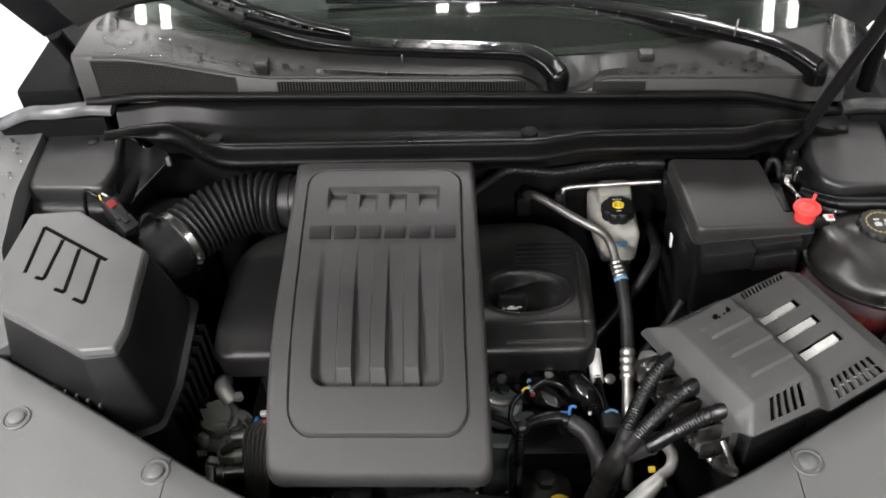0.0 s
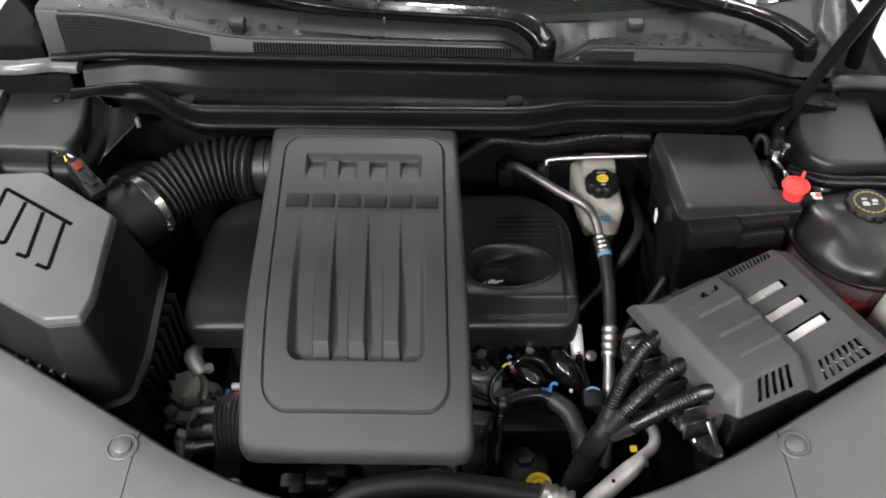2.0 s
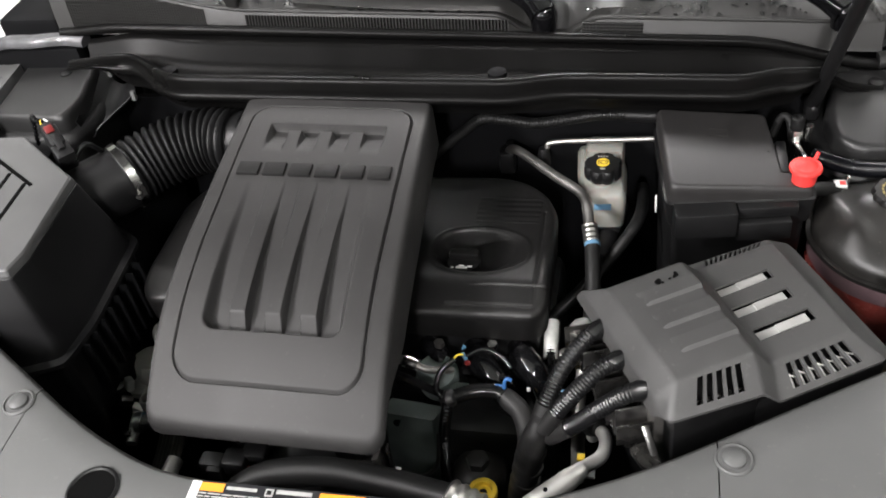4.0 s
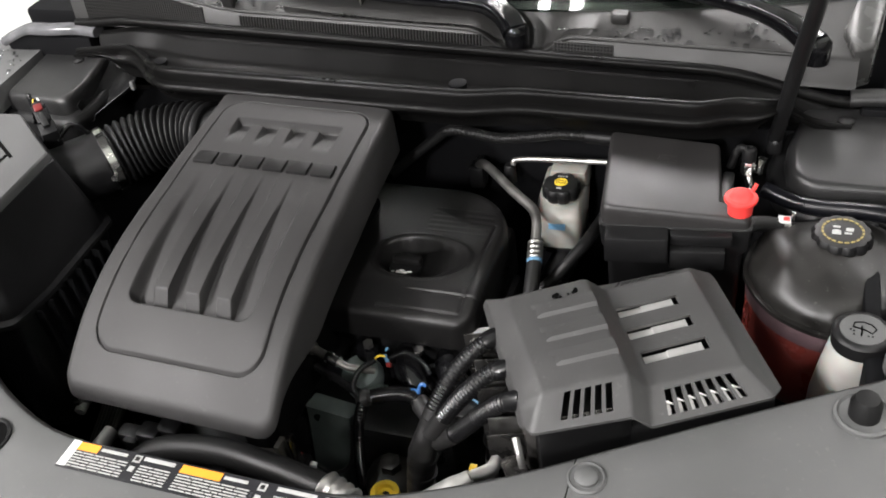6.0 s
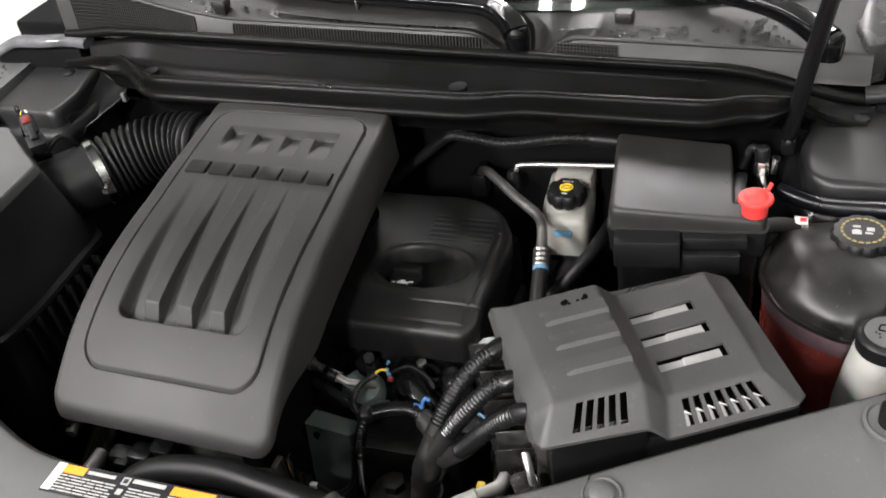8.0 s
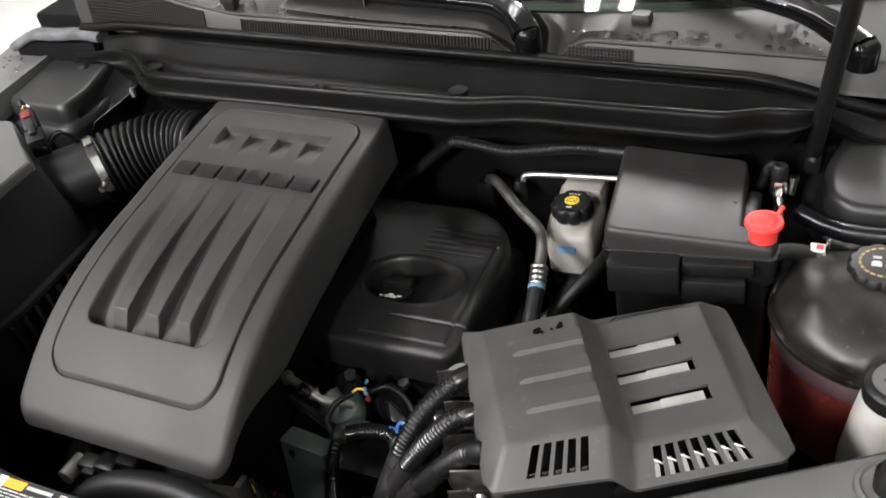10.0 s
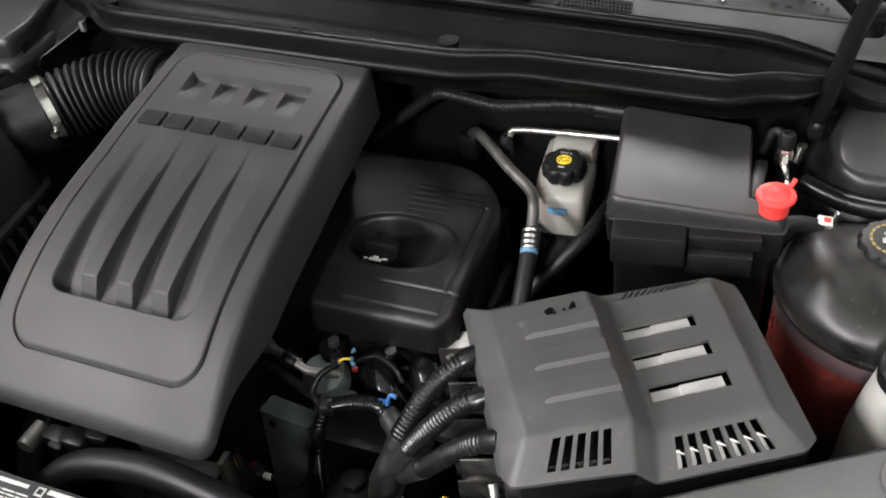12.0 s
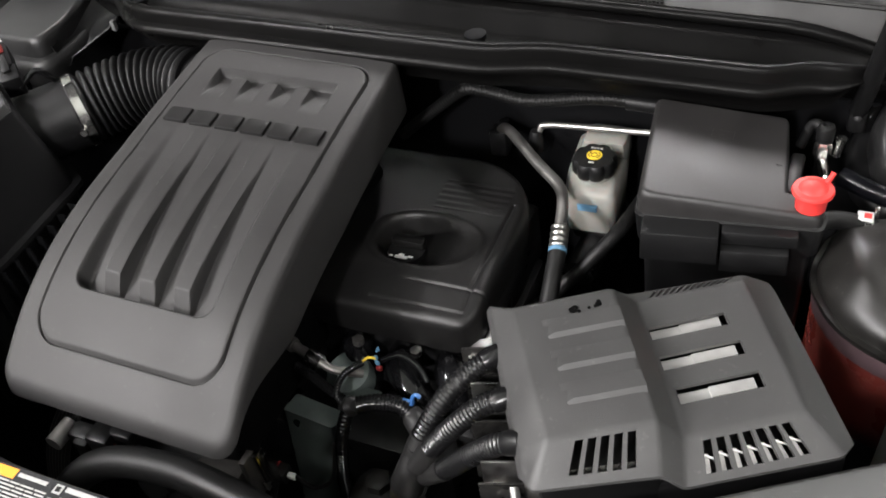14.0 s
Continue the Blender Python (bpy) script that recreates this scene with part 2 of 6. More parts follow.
def lathe(profile, seg=32, m=None, lobes=0, lobe=0.0, lobe_from=0.0):
    """A turned body: profile rows of (radius, height). lobes cut grips into radii above lobe_from."""
    bm = bmesh.new()
    rings = []
    for r, z in profile:
        ring = []
        for i in range(seg):
            a = 2 * math.pi * i / seg
            rr = r * (1 - lobe * (0.5 + 0.5 * math.cos(lobes * a)) ** 3) if lobes and r >= lobe_from else r
            ring.append(bm.verts.new((rr * math.cos(a), rr * math.sin(a), z)))
        rings.append(ring)
    for a, b in zip(rings, rings[1:]):
        for i in range(seg):
            bm.faces.new((a[i], a[(i + 1) % seg], b[(i + 1) % seg], b[i]))
    bm.faces.new(rings[0][::-1])
    bm.faces.new(rings[-1])
    if m is not None:
        bm.transform(m)
    return bm


def spline(pts, n=12):
    """A smooth line through the points."""
    v = [Vector(p) for p in pts]
    v = [2 * v[0] - v[1]] + v + [2 * v[-1] - v[-2]]
    out = []
    for i in range(1, len(v) - 2):
        for j in range(n):
            t = j / n
            a, b, c, d = v[i - 1], v[i], v[i + 1], v[i + 2]
            out.append(0.5 * (2 * b + (c - a) * t + (2 * a - 5 * b + 4 * c - d) * t * t + (3 * b - a - 3 * c + d) * t ** 3))
    out.append(v[-2])
    return out


def even(line, step):
    """The line cut into even steps."""
    out, need = [line[0]], step
    for a, b in zip(line, line[1:]):
        d = (b - a).length
        while d >= need and d > 1e-9:
            a = a + (b - a) * (need / d)
            d -= need
            out.append(a)
            need = step
        need -= d
    out.append(line[-1])
    return out


def sweep(line, radius, seg=14, flat=1.0, square=1.0):
    """A tube along the line; radius is a number or a function of (index, length so far); square below 1 makes it boxy."""
    bm = bmesh.new()
    tang = [(line[min(i + 1, len(line) - 1)] - line[max(i - 1, 0)]).normalized() for i in range(len(line))]
    nrm = Vector((0, 0, 1)).cross(tang[0])
    if nrm.length < 0.05:
        nrm = Vector((1, 0, 0))
    nrm.normalize()
    rings, far = [], 0.0
    for i, p in enumerate(line):
        if i:
            far += (p - line[i - 1]).length
        nrm = (nrm - tang[i] * nrm.dot(tang[i])).normalized()
        bi = tang[i].cross(nrm)
        r = radius(i, far) if callable(radius) else radius
        rings.append([bm.verts.new(p + (nrm * math.copysign(abs(math.cos(a)) ** square, math.cos(a)) + bi * math.copysign(abs(math.sin(a)) ** square, math.sin(a)) * flat) * r)
                      for a in (2 * math.pi * k / seg for k in range(seg))])
    for a, b in zip(rings, rings[1:]):
        for i in range(seg):
            bm.faces.new((a[i], a[(i + 1) % seg], b[(i + 1) % seg], b[i]))
    bm.faces.new(rings[0][::-1])
    bm.faces.new(rings[-1])
    return bm


def tube(pts, r, seg=14, n=10):
    return sweep(spline(pts, n), r, seg)


def ribbed(pts, r, pitch=0.006, depth=0.0014, seg=14):
    """Corrugated conduit: ridges at an even pitch."""
    line = even(spline(pts, 16), pitch / 4)
    wave = (0.0, 1.0, 1.0, 0.0)
    return sweep(line, lambda i, d: r - depth + depth * wave[i % 4], seg)


def pad(x0, x1, y0, y1, r_front, top, nx=60, ny=90, fillet=0.012, skirt=0.08, draft=0.006, width=None, foot=None, r_back=None):
    """A moulded cover: a fine upper skin over a rounded plan, its edge rolled over by fillet, and a skirt below.
    top(x, y): height; width(y): scale of the plan's width."""
    bm = bmesh.new()
    cx, hw, ym = (x0 + x1) / 2, (x1 - x0) / 2, (y0 + y1) / 2
    radius = (lambda y: r_front if y < ym or r_back is None else r_back)

    def half(y):
        e, r = min(y - y0, y1 - y), radius(y)
        w = hw * (width(y) if width else 1.0)
        return w - (r - math.sqrt(max(0.0, r * r - (r - e) ** 2)) if e < r else 0.0)

    def steps(n, lo, hi):
        edge = fillet * 1.1
        a = [lo + edge * k / 5 for k in range(5)]
        b = [lo + edge + (hi - lo - 2 * edge) * k / n for k in range(n + 1)]
        return a + b + [hi - edge * k / 5 for k in range(4, -1, -1)]

    rows = []
    for y in steps(ny, y0, y1):
        w, r = half(y), radius(y)
        row = []
        for x in steps(nx, cx - w, cx + w):
            near = min(y - y0, y1 - y)
            if near >= r:
                e = min(near, w - abs(x - cx))
            else:
                dx = abs(x - cx) - (hw * (width(y) if width else 1.0) - r)
                e = near if dx <= 0 else r - math.hypot(dx, r - near)
            e = max(0.0, min(fillet, e))
            row.append(bm.verts.new((x, y, top(x, y) - (fillet - math.sqrt(max(0, fillet ** 2 - (fillet - e) ** 2))))))
        rows.append(row)
    for a, b in zip(rows, rows[1:]):
        for i in range(len(a) - 1):
            bm.faces.new((a[i], a[i + 1], b[i + 1], b[i]))
    loop = rows[0] + [q[-1] for q in rows[1:]] + rows[-1][-2::-1] + [q[0] for q in rows[-2:0:-1]]
    cy = (y0 + y1) / 2
    low = []
    for v in loop:
        d = Vector((v.co.x - cx, v.co.y - cy)).normalized() * draft
        low.append(bm.verts.new((v.co.x + d.x, v.co.y + d.y, v.co.z - skirt if foot is None else foot(v.co.x, v.co.y, v.co.z))))
    k = len(loop)
    for i in range(k):
        bm.faces.new((loop[i], low[i], low[(i + 1) % k], loop[(i + 1) % k]))
    return bm


def smooth_step(a, b, x):
    t = max(0.0, min(1.0, (x - a) / (b - a)))
    return t * t * (3 - 2 * t)


def axis(p, direction):
    """A pose at p whose z axis points along direction."""
    return Matrix.Translation(p) @ Vector(direction).to_track_quat("Z", "Y").to_matrix().to_4x4()


def loft(plans):
    """A hull through plans of equal corner count: rows of (plan, z)."""
    bm = bmesh.new()
    rings = [[bm.verts.new((x, y, z)) for x, y in p] for p, z in plans]
    n = len(rings[0])
    for a, b in zip(rings, rings[1:]):
        for i in range(n):
            bm.faces.new((a[i], a[(i + 1) % n], b[(i + 1) % n], b[i]))
    bm.faces.new(rings[0][::-1])
    bm.faces.new(rings[-1])
    return bm


def grow(p, d):
    c = Vector((sum(x for x, _ in p) / len(p), sum(y for _, y in p) / len(p)))
    return [tuple(Vector(q) + (Vector(q) - c).normalized() * d) for q in p]


# ---- the hall ----
floor = tagged(part("floor", rbox(-7, 7, -7, 7, -0.1, 0.0, 0), M_FLOOR), "pale grey sealed concrete hall floor", "floor", kind="structure")
tagged(part("ceiling", rbox(-7, 7, -7, 7, CEILING, CEILING + 0.1, 0), M_CEIL), "pale painted hall ceiling", "ceiling", kind="structure")
for wn, wx0, wx1, wy0, wy1 in (("wall_north", -7, 7, 7, 7.15), ("wall_south", -7, 7, -7.15, -7), ("wall_east", 7, 7.15, -7, 7), ("wall_west", -7.15, -7, -7, 7)):
    tagged(part(wn, rbox(wx0, wx1, wy0, wy1, 0, CEILING, 0), M_WALL), "pale painted plain hall wall", "wall", kind="structure")
for fx, fy, fp in FITTINGS:
    fit_ = thing("ceiling_light", (fx, fy, CEILING), "white tube light fitting hung under the ceiling", "light", "ceiling lights")
    part("housing", rbox(fx - 0.16, fx + 0.16, fy - 0.8, fy + 0.8, CEILING - 0.07, CEILING, 0.01), M_PAPER, fit_)
    for s in (-0.08, 0.08):
        part("tube", sweep([Vector((fx + s, fy - 0.75, CEILING - 0.09)), Vector((fx + s, fy + 0.75, CEILING - 0.09))], 0.019, 10), M_TUBE, fit_)

# ---- the car's front structure ----
car = thing("car", (0, 0.4, 0), "black car front with its engine bay open", "car")


def ridge_y(x):
    """Where the plenum's front ridge runs: it steps back near both ends."""
    return (0.578 + 0.02 * smooth_step(0.1, 0.22, x) + 0.022 * smooth_step(0.46, 0.53, x) + 0.02 * smooth_step(-0.42, -0.49, x)
            + 0.05 * smooth_step(-0.46, -0.55, x) + 0.06 * smooth_step(0.56, 0.62, x))


def skin(rows):
    """A sheet over rows of points."""
    bm = bmesh.new()
    v = [[bm.verts.new(p) for p in r] for r in rows]
    for a, b in zip(v, v[1:]):
        for i in range(len(a) - 1):
            bm.faces.new((a[i], a[i + 1], b[i + 1], b[i]))
    return bm


def thicken(bm, t):
    bmesh.ops.recalc_face_normals(bm, faces=bm.faces[:])
    made = bmesh.ops.extrude_face_region(bm, geom=bm.faces[:])
    bm.normal_update()
    for v in [g for g in made["geom"] if isinstance(g, bmesh.types.BMVert)]:
        v.co -= v.normal * t
    return bm


def lean(x):
    """Tilt fitted to the camera's view: the cowl rises on the filter's side."""
    return 0.008 - 0.043 * x


def leaning(ob):
    for v in ob.data.vertices:
        v.co.z += lean(v.co.x)
    return ob


# bay tub: side walls, firewall, floor tray, front crossmember
for s in (-1, 1):
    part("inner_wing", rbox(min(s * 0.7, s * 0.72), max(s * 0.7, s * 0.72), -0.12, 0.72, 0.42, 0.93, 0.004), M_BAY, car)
    fender_rows = []
    for y in [-0.35 + 0.055 * k for k in range(31)]:
        lift = 0.1 * smooth_step(-0.3, 0.9, y) + (0.05 if s < 0 else -0.09) * smooth_step(0.72, 0.82, y)
        fender_rows.append([(s * x, y, z + lift) for x, z in ((0.8, 0.84), (0.81, 0.875), (0.83, 0.88), (0.85, 0.882), (0.87, 0.88), (0.89, 0.87), (0.905, 0.845), (0.915, 0.79), (0.92, 0.65), (0.922, 0.4))])
    part("fender", thicken(skin(fender_rows), 0.004), M_WING, car, "glossy black wet wing")
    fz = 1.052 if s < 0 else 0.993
    part("wing_flange", sweep(spline([(s * 0.675, 0.728, fz - 0.004), (s * 0.72, 0.728, fz), (s * 0.78, 0.718, fz + 0.001), (s * 0.84, 0.72, fz - 0.002), (s * 0.91, 0.725, fz - 0.03)], 10), 0.0165, 18, 0.6, 0.7), M_FLANGE if s < 0 else M_STRUT, car, "wet black wing flange, greyed on the left for painted reflection", smooth=60)
    part("flange_web", rbox(min(s * 0.69, s * 0.9), max(s * 0.69, s * 0.9), 0.712, 0.735, 0.88, fz - 0.012, 0.006), M_BAY, car)
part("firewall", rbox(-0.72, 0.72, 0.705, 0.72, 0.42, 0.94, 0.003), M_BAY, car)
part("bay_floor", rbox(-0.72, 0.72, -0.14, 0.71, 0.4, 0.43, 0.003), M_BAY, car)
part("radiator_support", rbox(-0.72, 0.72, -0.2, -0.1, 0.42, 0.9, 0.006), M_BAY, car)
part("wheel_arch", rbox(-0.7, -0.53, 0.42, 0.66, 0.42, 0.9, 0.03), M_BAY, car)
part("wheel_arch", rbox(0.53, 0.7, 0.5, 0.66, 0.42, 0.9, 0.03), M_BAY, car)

# closed front and wheels
part("front_bumper", loft([(round_poly([(-0.9 + d, -0.36), (-0.6, -0.52 + d), (0.6, -0.52 + d), (0.9 - d, -0.36), (0.9 - d, -0.2), (-0.9 + d, -0.2)], 0.06), z) for d, z in ((0.04, 0.22), (0.0, 0.3), (0.0, 0.7), (0.06, 0.87), (0.12, 0.9))]), M_PAINT, car, "black painted bumper", smooth=60)
part("sill", rbox(-0.9, 0.9, -0.2, 1.9, 0.22, 0.4, 0.02), M_BAY, car)
for s in (-1, 1):
    wheel = part("wheel", lathe([(0.12, -0.1), (0.2, -0.09), (0.21, -0.1), (0.3, -0.105), (0.335, -0.08), (0.34, 0.0), (0.335, 0.08), (0.3, 0.105), (0.21, 0.1), (0.2, 0.05), (0.08, 0.06)], 48, axis((s * 0.81, 0.3, 0.34), (s, 0, 0))), M_RUBBER, car, "black tyre")
    part("rim", lathe([(0.2, 0.0), (0.2, 0.06), (0.18, 0.07), (0.06, 0.075)], 32, axis((s * 0.81, 0.3, 0.34), (s, 0, 0))), M_ALU, wheel, "alloy rim")
    part("rear_wheel", lathe([(0.12, -0.1), (0.3, -0.105), (0.335, -0.08), (0.34, 0.0), (0.335, 0.08), (0.3, 0.105), (0.1, 0.1)], 40, axis((s * 0.81, 1.7, 0.34), (s, 0, 0))), M_RUBBER, car, "black tyre")

# plenum channel across the bay
rows = []
for x in [-0.668 + 0.0175 * k for k in range(78)]:
    ry = ridge_y(x)
    edge = smooth_step(0.56, 0.69, abs(x)) * 0.016
    up = 0.01 - 0.022 * x - edge - 0.05 * smooth_step(0.565, 0.625, x)
    back = lean(x) + 0.002 - edge - 0.022 * smooth_step(0.48, 0.68, x)
    thin = max(smooth_step(-0.56, -0.63, x), smooth_step(0.53, 0.59, x))
    section = [(0.016, 0.972), (0.01, 0.998), (-0.004, 1.003), (-0.012, 1.006), (-0.0145, 1.011), (-0.0135, 1.016), (-0.009, 1.019), (-0.002, 1.021), (-0.001, 1.033), (0.0, 1.039), (0.005, 1.042), (0.014, 1.04), (0.02, 1.03),
               (0.032, 1.027), (0.04, 1.016), (0.06, 0.995), (0.085, 0.988), (0.115, 0.996), (0.128, 1.018), (0.14, 1.022), (0.155, 1.024)]
    rows.append([(x, ry + dy * (0.733 - ry) / 0.155, z + (thin * max(0.0, 1.031 - z) if k < 8 else 0.0) + (up if dy < 0.05 else back)) for k, (dy, z) in enumerate(section)])
part("plenum_channel", thicken(skin(rows), 0.003), M_PLENUM, car, "smooth satin black plastic plenum channel", smooth=60)
seal = [(x, 0.731, 1.036 + lean(x) - 0.012 * smooth_step(-0.6, -0.72, x) - 0.035 * smooth_step(0.47, 0.68, x)) for x in [-0.72 + 0.0342 * k for k in range(42)]]
part("bonnet_seal", sweep([Vector(p) for p in seal], 0.0085, 10), M_PLENUM, car)

# cowl: vent face, upper shelf up to the glass
def glass_y(x):
    return 0.775 + 0.24 * x * x

def glass_z(x):
    return 1.085 + 0.02 * x * x

def face_top(x):
    return 1.063 + 0.045 * smooth_step(-0.35, -0.66, x) - 0.002 * x

def notch(x):
    """The dip in the vent face round the wiper's pivot."""
    d = (x - 0.163) / (0.058 if x < 0.163 else 0.062)
    return math.exp(-abs(d) ** 3.6)

rows = []
for x in [-0.73 + 0.01 * k for k in range(142)]:
    d = notch(x)
    zt = face_top(x) - d * 0.042
    gy, gz = glass_y(x), glass_z(x)
    rows.append([(x, 0.738, 1.018), (x, 0.742, 1.026), (x, 0.75 + 0.01 * d, zt - 0.004), (x, 0.754 + 0.01 * d, zt), (x, 0.76 + 0.02 * d, zt + 0.002),
                 (x, gy - 0.03 + 0.03 * d, max(zt, gz - 0.012 - 0.045 * d)), (x, gy + 0.03, gz + 0.002), (x, gy + 0.035, gz - 0.01)])
cowl = leaning(part("cowl_panel", thicken(skin(rows), 0.003), M_COWL, car, "grey plastic cowl panel with water drops", smooth=50))


def face_y(x, z):
    """Depth of the sloping vent face at a height."""
    return 0.742 + 0.008 * (z - 1.026) / max(0.01, face_top(x) - 1.03)


def slat(bm, x0, x1, z0, z1, lift):
    """A thin bar lying on the vent face, lift in front of it."""
    pts = []
    for dy in (-lift, -lift + 0.0022):
        pts += [bm.verts.new((x, face_y(x, z) + dy, z)) for x, z in ((x0, z0), (x1, z0), (x1, z1), (x0, z1))]
    for q in ((0, 1, 2, 3), (7, 6, 5, 4), (0, 4, 5, 1), (1, 5, 6, 2), (2, 6, 7, 3), (3, 7, 4, 0)):
        bm.faces.new([pts[k] for k in q])


for gx0, gx1, pitch, bars in ((-0.695, -0.437, 0.0047, 11), (-0.36, 0.1, 0.0056, 0), (0.222, 0.318, 0.0052, 5)):
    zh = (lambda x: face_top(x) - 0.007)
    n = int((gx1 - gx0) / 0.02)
    # A black sheet on the solid face paints the dark behind the grille.
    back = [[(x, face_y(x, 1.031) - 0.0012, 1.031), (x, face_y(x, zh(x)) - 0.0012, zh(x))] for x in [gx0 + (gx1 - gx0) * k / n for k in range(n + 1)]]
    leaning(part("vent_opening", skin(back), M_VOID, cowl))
    bm = bmesh.new()
    n = int((gx1 - gx0) / pitch)
    for k in range(n + 1):
        x = gx0 + (gx1 - gx0) * k / n
        slat(bm, x - 0.0009, x + 0.0009, 1.03, zh(x), 0.0032)
    for k in range(bars):
        for q in range(12):
            xa, xb = gx0 + (gx1 - gx0) * q / 12, gx0 + (gx1 - gx0) * (q + 1) / 12
            z = 1.031 + (k + 0.7) / bars * (zh((xa + xb) / 2) - 1.031)
            slat(bm, xa, xb, z - 0.0006, z + 0.0006, 0.003)
    leaning(part("vent_grille", bm, M_GRILLE, cowl, "fine plastic grille bars"))
edge = [Vector((x, 0.752 + 0.01 * notch(x), face_top(x) - notch(x) * 0.042 + 0.0005)) for x in [-0.69 + 0.008 * k for k in range(165)]]
leaning(part("rolled_edge", sweep(edge, 0.0035, 8), M_COWL, cowl))

# bump stops on the cowl
for bx, by in ((-0.385, 0.765), (0.322, 0.79)):
    stop_ = thing("bump_stop", (bx, by, 1.06), "small black rubber bump stop on the cowl", "bump stop", "cowl bump stops")
    leaning(part("buffer", loft([(round_poly([(bx - w, by - d), (bx + w, by - d), (bx + w, by + d), (bx - w, by + d)], 0.005), 1.045 + z) for w, d, z in ((0.01, 0.009, 0), (0.012, 0.01, 0.03), (0.0145, 0.012, 0.036), (0.0145, 0.012, 0.044), (0.012, 0.01, 0.048))]), M_GRILLE, stop_))

# windscreen and what lies under it
rows = []
for x in [-0.72 + 0.06 * k for k in range(25)]:
    rows.append([(x, glass_y(x) + 0.01 + 0.75 * t, glass_z(x) + 0.0 + 0.42 * t) for t in (0, 0.1, 0.25, 0.5, 1.0)])
leaning(part("windscreen", thicken(skin(rows), 0.005), M_GLASS, car, "wet green-tinted windscreen", smooth=80))
part("dashboard", rbox(-0.72, 0.72, 0.98, 1.9, 0.85, 1.09, 0.03), M_DASH, car, "dark grained dashboard top under the glass")
part("scuttle", rbox(-0.74, 0.74, 0.92, 0.98, 0.5, 1.1, 0.01), M_BAY, car)
for s in (-1, 1):
    fin = [(s * 0.655, 0.80, 1.085), (s * 0.672, 0.75, 1.075), (s * 0.7, 0.765, 1.078), (s * 0.715, 0.86, 1.115), (s * 0.685, 0.895, 1.135)]
    bm = bmesh.new()
    bm.faces.new([bm.verts.new(p) for p in fin])
    ext = bmesh.ops.extrude_face_region(bm, geom=bm.faces[:])
    bmesh.ops.translate(bm, vec=(0, 0.01, -0.07), verts=[g for g in ext["geom"] if isinstance(g, bmesh.types.BMVert)])
    bmesh.ops.bevel(bm, geom=bm.edges[:], offset=0.004, segments=2, profile=0.5, affect="EDGES")
    leaning(part("cowl_end", bm, M_WETGREY, car, "wet glossy grey end of the cowl"))
    part("hinge_bay", rbox(min(s * 0.745, s * 0.87), max(s * 0.745, s * 0.87), 0.76, 1.15, 0.8, 1.075 if s < 0 else 0.89, 0.01), M_BAY, car)
    part("bonnet_hinge", tube([(s * 0.77, 0.86, 0.94), (s * 0.775, 0.86, 1.06), (s * 0.765, 0.79, 1.18)], 0.016, 10), M_BAY, car)

# the raised bonnet, hinged behind the cowl
hood_rows, tilt = [], radians(52)
for k in range(13):
    t = k / 12 * 1.02
    w = 0.76 - 0.05 * (k / 12) ** 3
    hood_rows.append([(w * q, 0.775 - 0.02 * q * q - t * math.cos(tilt), 1.18 + lean(w * q) + 0.085 * (1 - q ** 4) + t * math.sin(tilt)) for q in [-1 + j / 8 for j in range(17)]])
hood = part("bonnet", thicken(skin(hood_rows), 0.03), M_PAINT, car, "raised black bonnet", smooth=60)
part("lining", thicken(skin([[(x * 0.86, y - 0.03, z - 0.024) for x, y, z in r] for r in hood_rows[1:-1]]), 0.012), M_INSUL, hood)

# water beads on cowl, glass and wings
rng = random.Random(5)
bm = bmesh.new()


placed = []


def bead(x, y, z, r):
    if any((x - a) ** 2 + (y - b) ** 2 < (1.2 * (r + c)) ** 2 for a, b, c in placed):
        return
    placed.append((x, y, r))
    vs = bmesh.ops.create_icosphere(bm, subdivisions=2, radius=r)["verts"]
    bmesh.ops.transform(bm, matrix=Matrix.Translation((x, y, z)) @ Matrix.Diagonal((rng.uniform(0.95, 1.4), rng.uniform(0.85, 1.15), 0.62, 1)), verts=vs)


def shelf(x, f):
    """A place on the cowl's upper shelf, f from its front edge to the glass."""
    gy, zt = glass_y(x) - 0.03, face_top(x) + 0.002
    return 0.757 + (gy - 0.757) * f, zt + (max(face_top(x), glass_z(x) - 0.012) - zt) * f


for k in range(420):
    x = rng.choice((rng.uniform(-0.69, -0.36), rng.uniform(-0.69, -0.5), rng.uniform(-0.36, 0.06), rng.uniform(0.22, 0.6), rng.uniform(0.22, 0.42)))
    y, z = shelf(x, rng.random() ** 0.8)
    bead(x, y, z + 0.0008, rng.choice((0.0014, 0.0018, 0.0024, 0.003, 0.0038, 0.005)) * rng.uniform(0.8, 1.2))
for k in range(110):
    x, t = rng.uniform(-0.6, 0.62), rng.uniform(0.02, 0.22)
    bead(x, glass_y(x) + 0.01 + 0.75 * t, glass_z(x) + 0.42 * t + 0.0005, rng.uniform(0.001, 0.0026))
for k in range(90):
    x, y = rng.uniform(-0.93, -0.83), rng.uniform(0.42, 0.735)
    bead(x, y, 0.9565 + 0.04 * (y - 0.2) + 0.035 * smooth_step(0.25, 0.6, y) - lean(x), rng.uniform(0.0012, 0.0032))
for ax, ay, az, bx, by, bz in ((0.1, 0.78, 1.112, -0.2, 0.79, 1.12), (0.56, 0.775, 1.121, 0.1, 0.895, 1.148), (-0.25, 0.805, 1.122, -0.5, 0.88, 1.155), (0.1, 0.895, 1.148, -0.25, 0.885, 1.142)):
    for k in range(34):
        f_ = rng.random()
        bead(ax + (bx - ax) * f_, ay + (by - ay) * f_ + rng.uniform(-0.011, 0.011), az + (bz - az) * f_ - 0.001, rng.uniform(0.0012, 0.0026))
